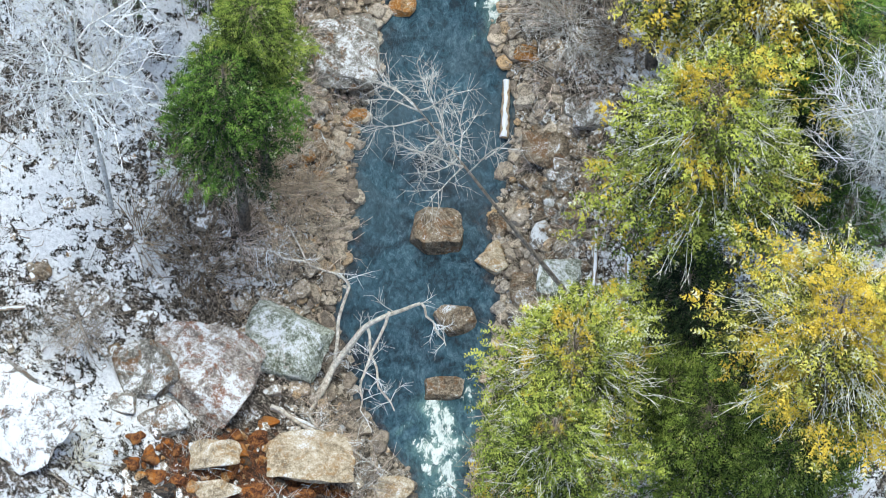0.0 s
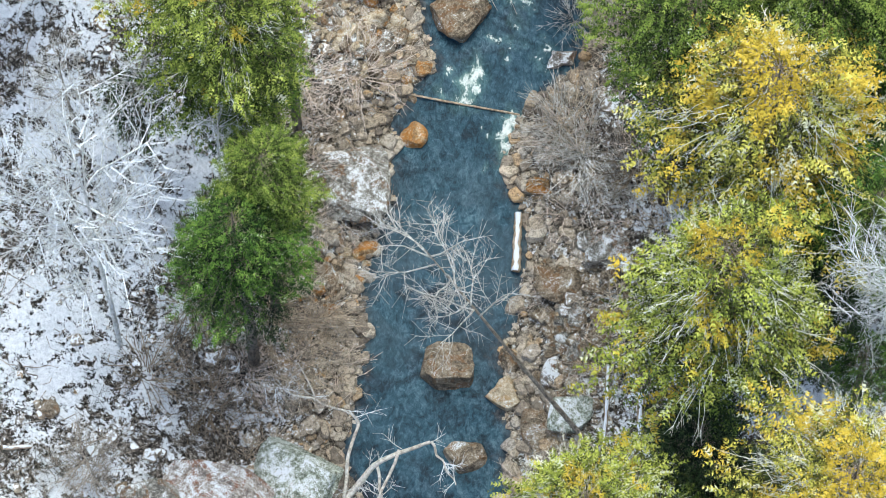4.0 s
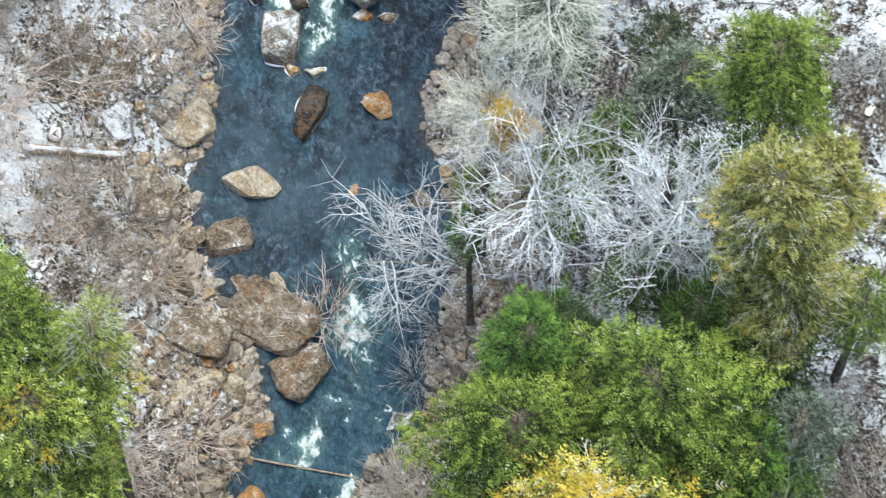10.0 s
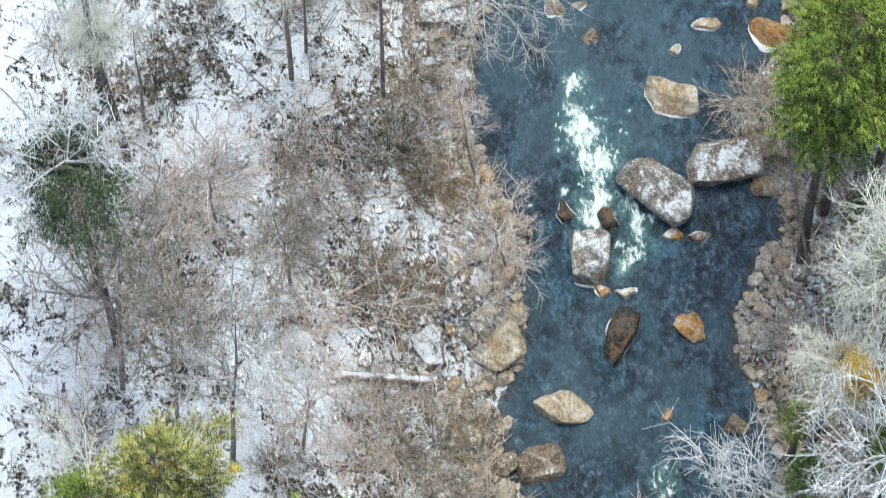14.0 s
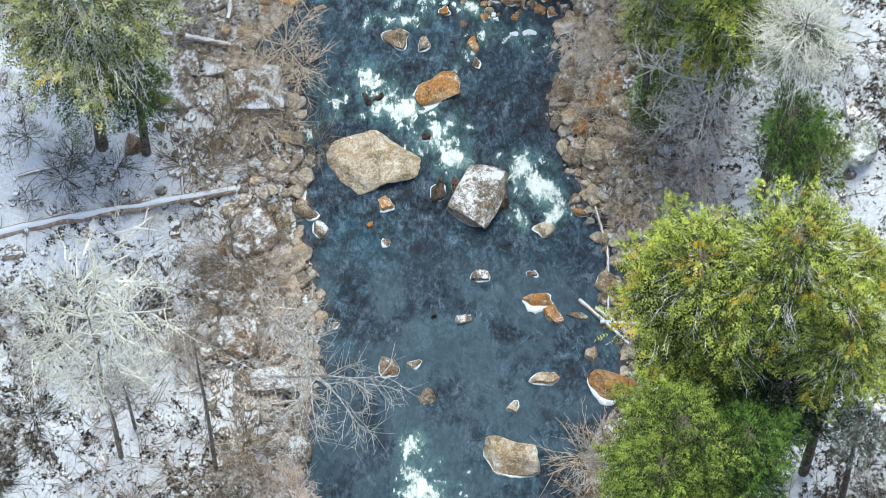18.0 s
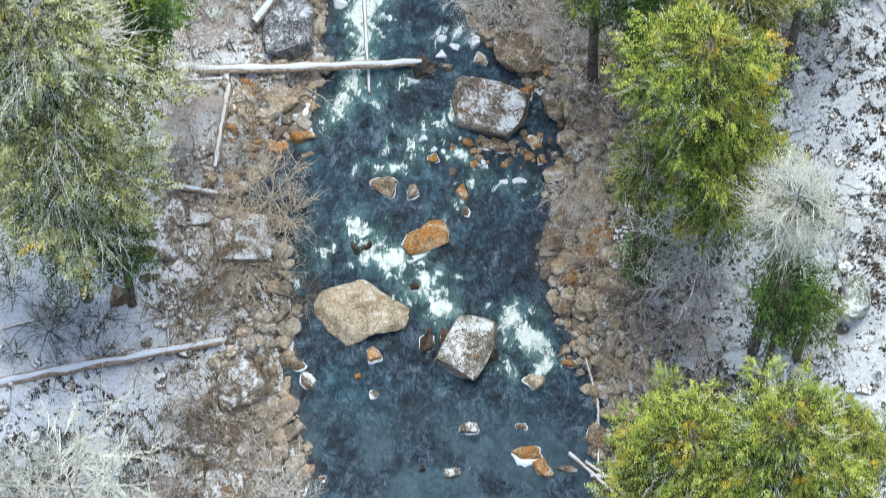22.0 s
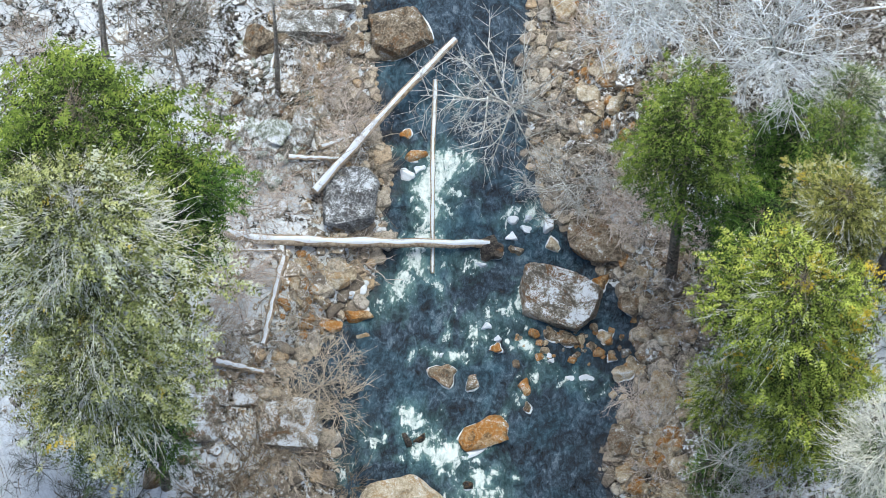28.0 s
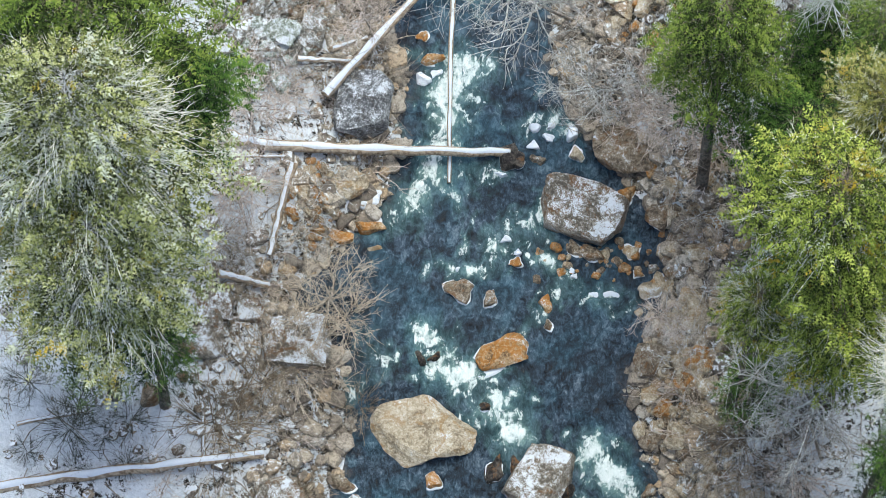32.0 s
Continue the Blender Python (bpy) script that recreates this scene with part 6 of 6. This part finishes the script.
def stone_bank(x, y, half_x, half_y, count, sizes, kinds, words):
    """A heap of angular stones that can be told apart, each one a piece of its own."""
    root = tagged(new("stone_bank"), words, "stones", "stone banks by the river")
    root.location = (x, y, float(ground_z(x, y)))
    for _ in range(count):
        px, py = x + half_x * np.clip(rng.normal(0, 0.5), -1, 1), y + half_y * np.clip(rng.normal(0, 0.5), -1, 1)
        size = sizes[0] * (sizes[1] / sizes[0]) ** (rng.random() ** 1.5)
        stone = part("stone", PILE[int(rng.integers(10))], root, material=ROCK[kinds[int(rng.integers(len(kinds)))]])
        local = pose(px - x, py - y, max(float(ground_z(px, py)), float(water_z(py)) - 0.06 * size) - root.location.z + size * 0.12, rng.uniform(-18, 18), rng.uniform(-18, 18), rng.uniform(0, 360))
        stone.matrix_basis = local @ Matrix.Diagonal((size, size, size, 1))


stone_bank(-8.54, 4.42, 4.2, 1.9, 120, (0.18, 0.6), ("rust", "rust", "rust", "dark", "orange"), "heap of rust-red iron-stained stones beside big boulders")
stone_bank(-5.04, 19.62, 1.3, 1.6, 60, (0.2, 0.7), ("brown", "orange", "tan"), "bank of brown and orange stones at the waterside")
stone_bank(5.41, 17.17, 1.6, 3.4, 130, (0.2, 0.75), ("brown", "grey", "brown"), "bank of dark brown broken stones")
stone_bank(-4.34, 29.64, 2.4, 2.4, 130, (0.22, 0.75), ("tan", "brown", "tan", "orange"), "bank of tan rounded stones beside boulders")
stone_bank(-5.82, 30.12, 2, 2.6, 70, (0.2, 0.6), ("brown", "tan"), "bank of brown stones under bare twigs")
stone_bank(-8.23, 42.28, 2, 3.4, 110, (0.2, 0.8), ("snowy", "brown", "snowy", "grey"), "snow-dusted stones strewn on the bank")
stone_bank(-6.02, 47.63, 1.6, 1.6, 40, (0.2, 0.7), ("brown", "tan"), "tan ledge of broken stones")
stone_bank(6.65, 64.99, 1.6, 3.4, 150, (0.2, 0.8), ("tan", "tan", "brown", "grey"), "bank of pale tan slabs along the water")
stone_bank(6.82, 59.55, 1, 2.2, 60, (0.2, 0.6), ("tan", "brown"), "tan slabs below leaning branches")
stone_bank(-7.43, 73.20, 1.3, 1.5, 110, (0.18, 0.65), ("orange", "tan", "orange", "brown"), "heap of orange-tan stones beside the rapids")
stone_bank(3.62, 82.83, 2.2, 2.8, 170, (0.2, 0.7), ("tan", "tan", "orange", "brown"), "rubble of tan stones on the bank")
stone_bank(2.91, 71.82, 2.2, 0.9, 55, (0.16, 0.5), ("brown", "tan", "orange"), "stones caught below a big boulder in the river")
stone_bank(6.03, 71.08, 1.3, 2.6, 80, (0.2, 0.7), ("tan", "brown", "grey"), "tan stones along the river bank")
stone_bank(-8.24, 81.11, 2.4, 2.6, 130, (0.25, 0.8), ("grey", "snowy", "moss", "brown"), "grey broken slabs dusted with snow")
stone_bank(6.65, 74.16, 1.4, 1.6, 60, (0.16, 0.55), ("brown", "tan", "orange", "tan"), "tan stones in the shallows beside a big boulder")
stone_bank(7.00, 84.28, 2, 2.6, 90, (0.2, 0.65), ("tan", "tan", "brown"), "strewn tan stones on the wooded bank")
stone_bank(7.64, 64.63, 1.3, 2.2, 80, (0.25, 0.8), ("tan", "tan", "grey", "brown"), "pale tan broken slabs along the river bank")
stone_bank(8.04, 62.11, 1, 1.4, 50, (0.25, 0.7), ("tan", "grey", "tan"), "pale tan broken slabs above the pool")
stone_bank(6.54, 66.77, 0.9, 1.4, 40, (0.3, 0.9), ("tan", "tan", "orange"), "tan blocks at the edge of the rapids")
stone_bank(-10.53, 65.70, 1.4, 2.2, 70, (0.2, 0.6), ("snowy", "brown", "snowy"), "snow-dusted broken stones beside a fallen log")
stone_bank(-9.23, 58.07, 1.6, 2.6, 80, (0.2, 0.7), ("snowy", "grey", "brown"), "snow-dusted stones on the bank of the pool")
stone_bank(-7.87, 42.97, 1.5, 2.2, 90, (0.2, 0.75), ("snowy", "grey", "snowy", "brown"), "snow-dusted blocks on the bank above a fallen log")
stone_bank(-9.31, 36.35, 2, 1.6, 80, (0.2, 0.6), ("brown", "snowy", "grey"), "broken stones among twigs on the bank")
stone_bank(-5.59, 30.80, 1.8, 1.8, 90, (0.25, 0.8), ("brown", "tan", "brown", "grey"), "brown boulders and stones beside the rapids")
stone_bank(-9.95, 79.07, 1.8, 1.8, 80, (0.3, 0.9), ("grey", "moss", "grey", "snowy"), "grey-green broken blocks dusted with snow")
stone_bank(5.38, 67.86, 1, 2.6, 70, (0.25, 0.8), ("tan", "brown", "tan"), "tan slabs at the foot of the bank")
stone_bank(6.61, 74.38, 1.4, 2.2, 70, (0.2, 0.6), ("brown", "tan", "grey"), "brown stones among dry twigs")
stone_bank(-11.21, 68.47, 1.1, 1.4, 50, (0.25, 0.7), ("snowy", "grey", "snowy"), "snow-dusted blocks beside thin fallen trunks")
stone_bank(4.76, 17.45, 1.5, 3, 90, (0.25, 0.85), ("brown", "grey", "brown"), "dark brown broken blocks on the bank")
stone_bank(-4.39, 29.17, 1.8, 1.6, 80, (0.25, 0.8), ("tan", "brown", "grey"), "tan rounded stones in a heap")
scatter("river_cobbles", 9000, lambda x, y, d: -0.5 < d < rng.uniform(0, 3.6), (0.08, 0.45), "tan and brown loose stones along the water's edge")
scatter("forest_stones", 4000, lambda x, y, d: 1 < d < rng.uniform(3, 18), (0.08, 0.42), "snow-dusted loose stones on the forest floor")


def sticks(count):
    pieces = []
    while len(pieces) < count:
        x, y = rng.uniform(-26, 28), rng.uniform(-2, 100)
        if float(shore_distance(x, y)) < 0.4:
            continue
        n, az, run = 4, rng.uniform(0, 6.28), rng.uniform(0.4, 2.2)
        s = np.linspace(-0.5, 0.5, n) * run
        px, py = x + s * math.cos(az) + rng.normal(0, 0.05, n), y + s * math.sin(az) + rng.normal(0, 0.05, n)
        pieces.append(tube(np.stack([px, py, ground_z(px, py) + rng.uniform(0.02, 0.12)], 1), rng.uniform(0.01, 0.03) * np.array([1, 0.9, 0.7, 0.4]), 3))
    return joined(pieces)


tagged(new("fallen_sticks", mesh_of("fallen_sticks", *sticks(3000), BARK["greybrown"])), "grey-brown fallen twigs on the forest floor", "sticks", kind="stuff")

# ---- low growth under the tall hemlocks ----
conifer(8.45, 65.60, 6.0, 1.50, "green")
conifer(14.40, 62.00, 7.5, 1.60, "olive")
shrub(9.35, 63.60, 1.90, "grey")
shrub(10.60, 62.90, 1.70, "grey")
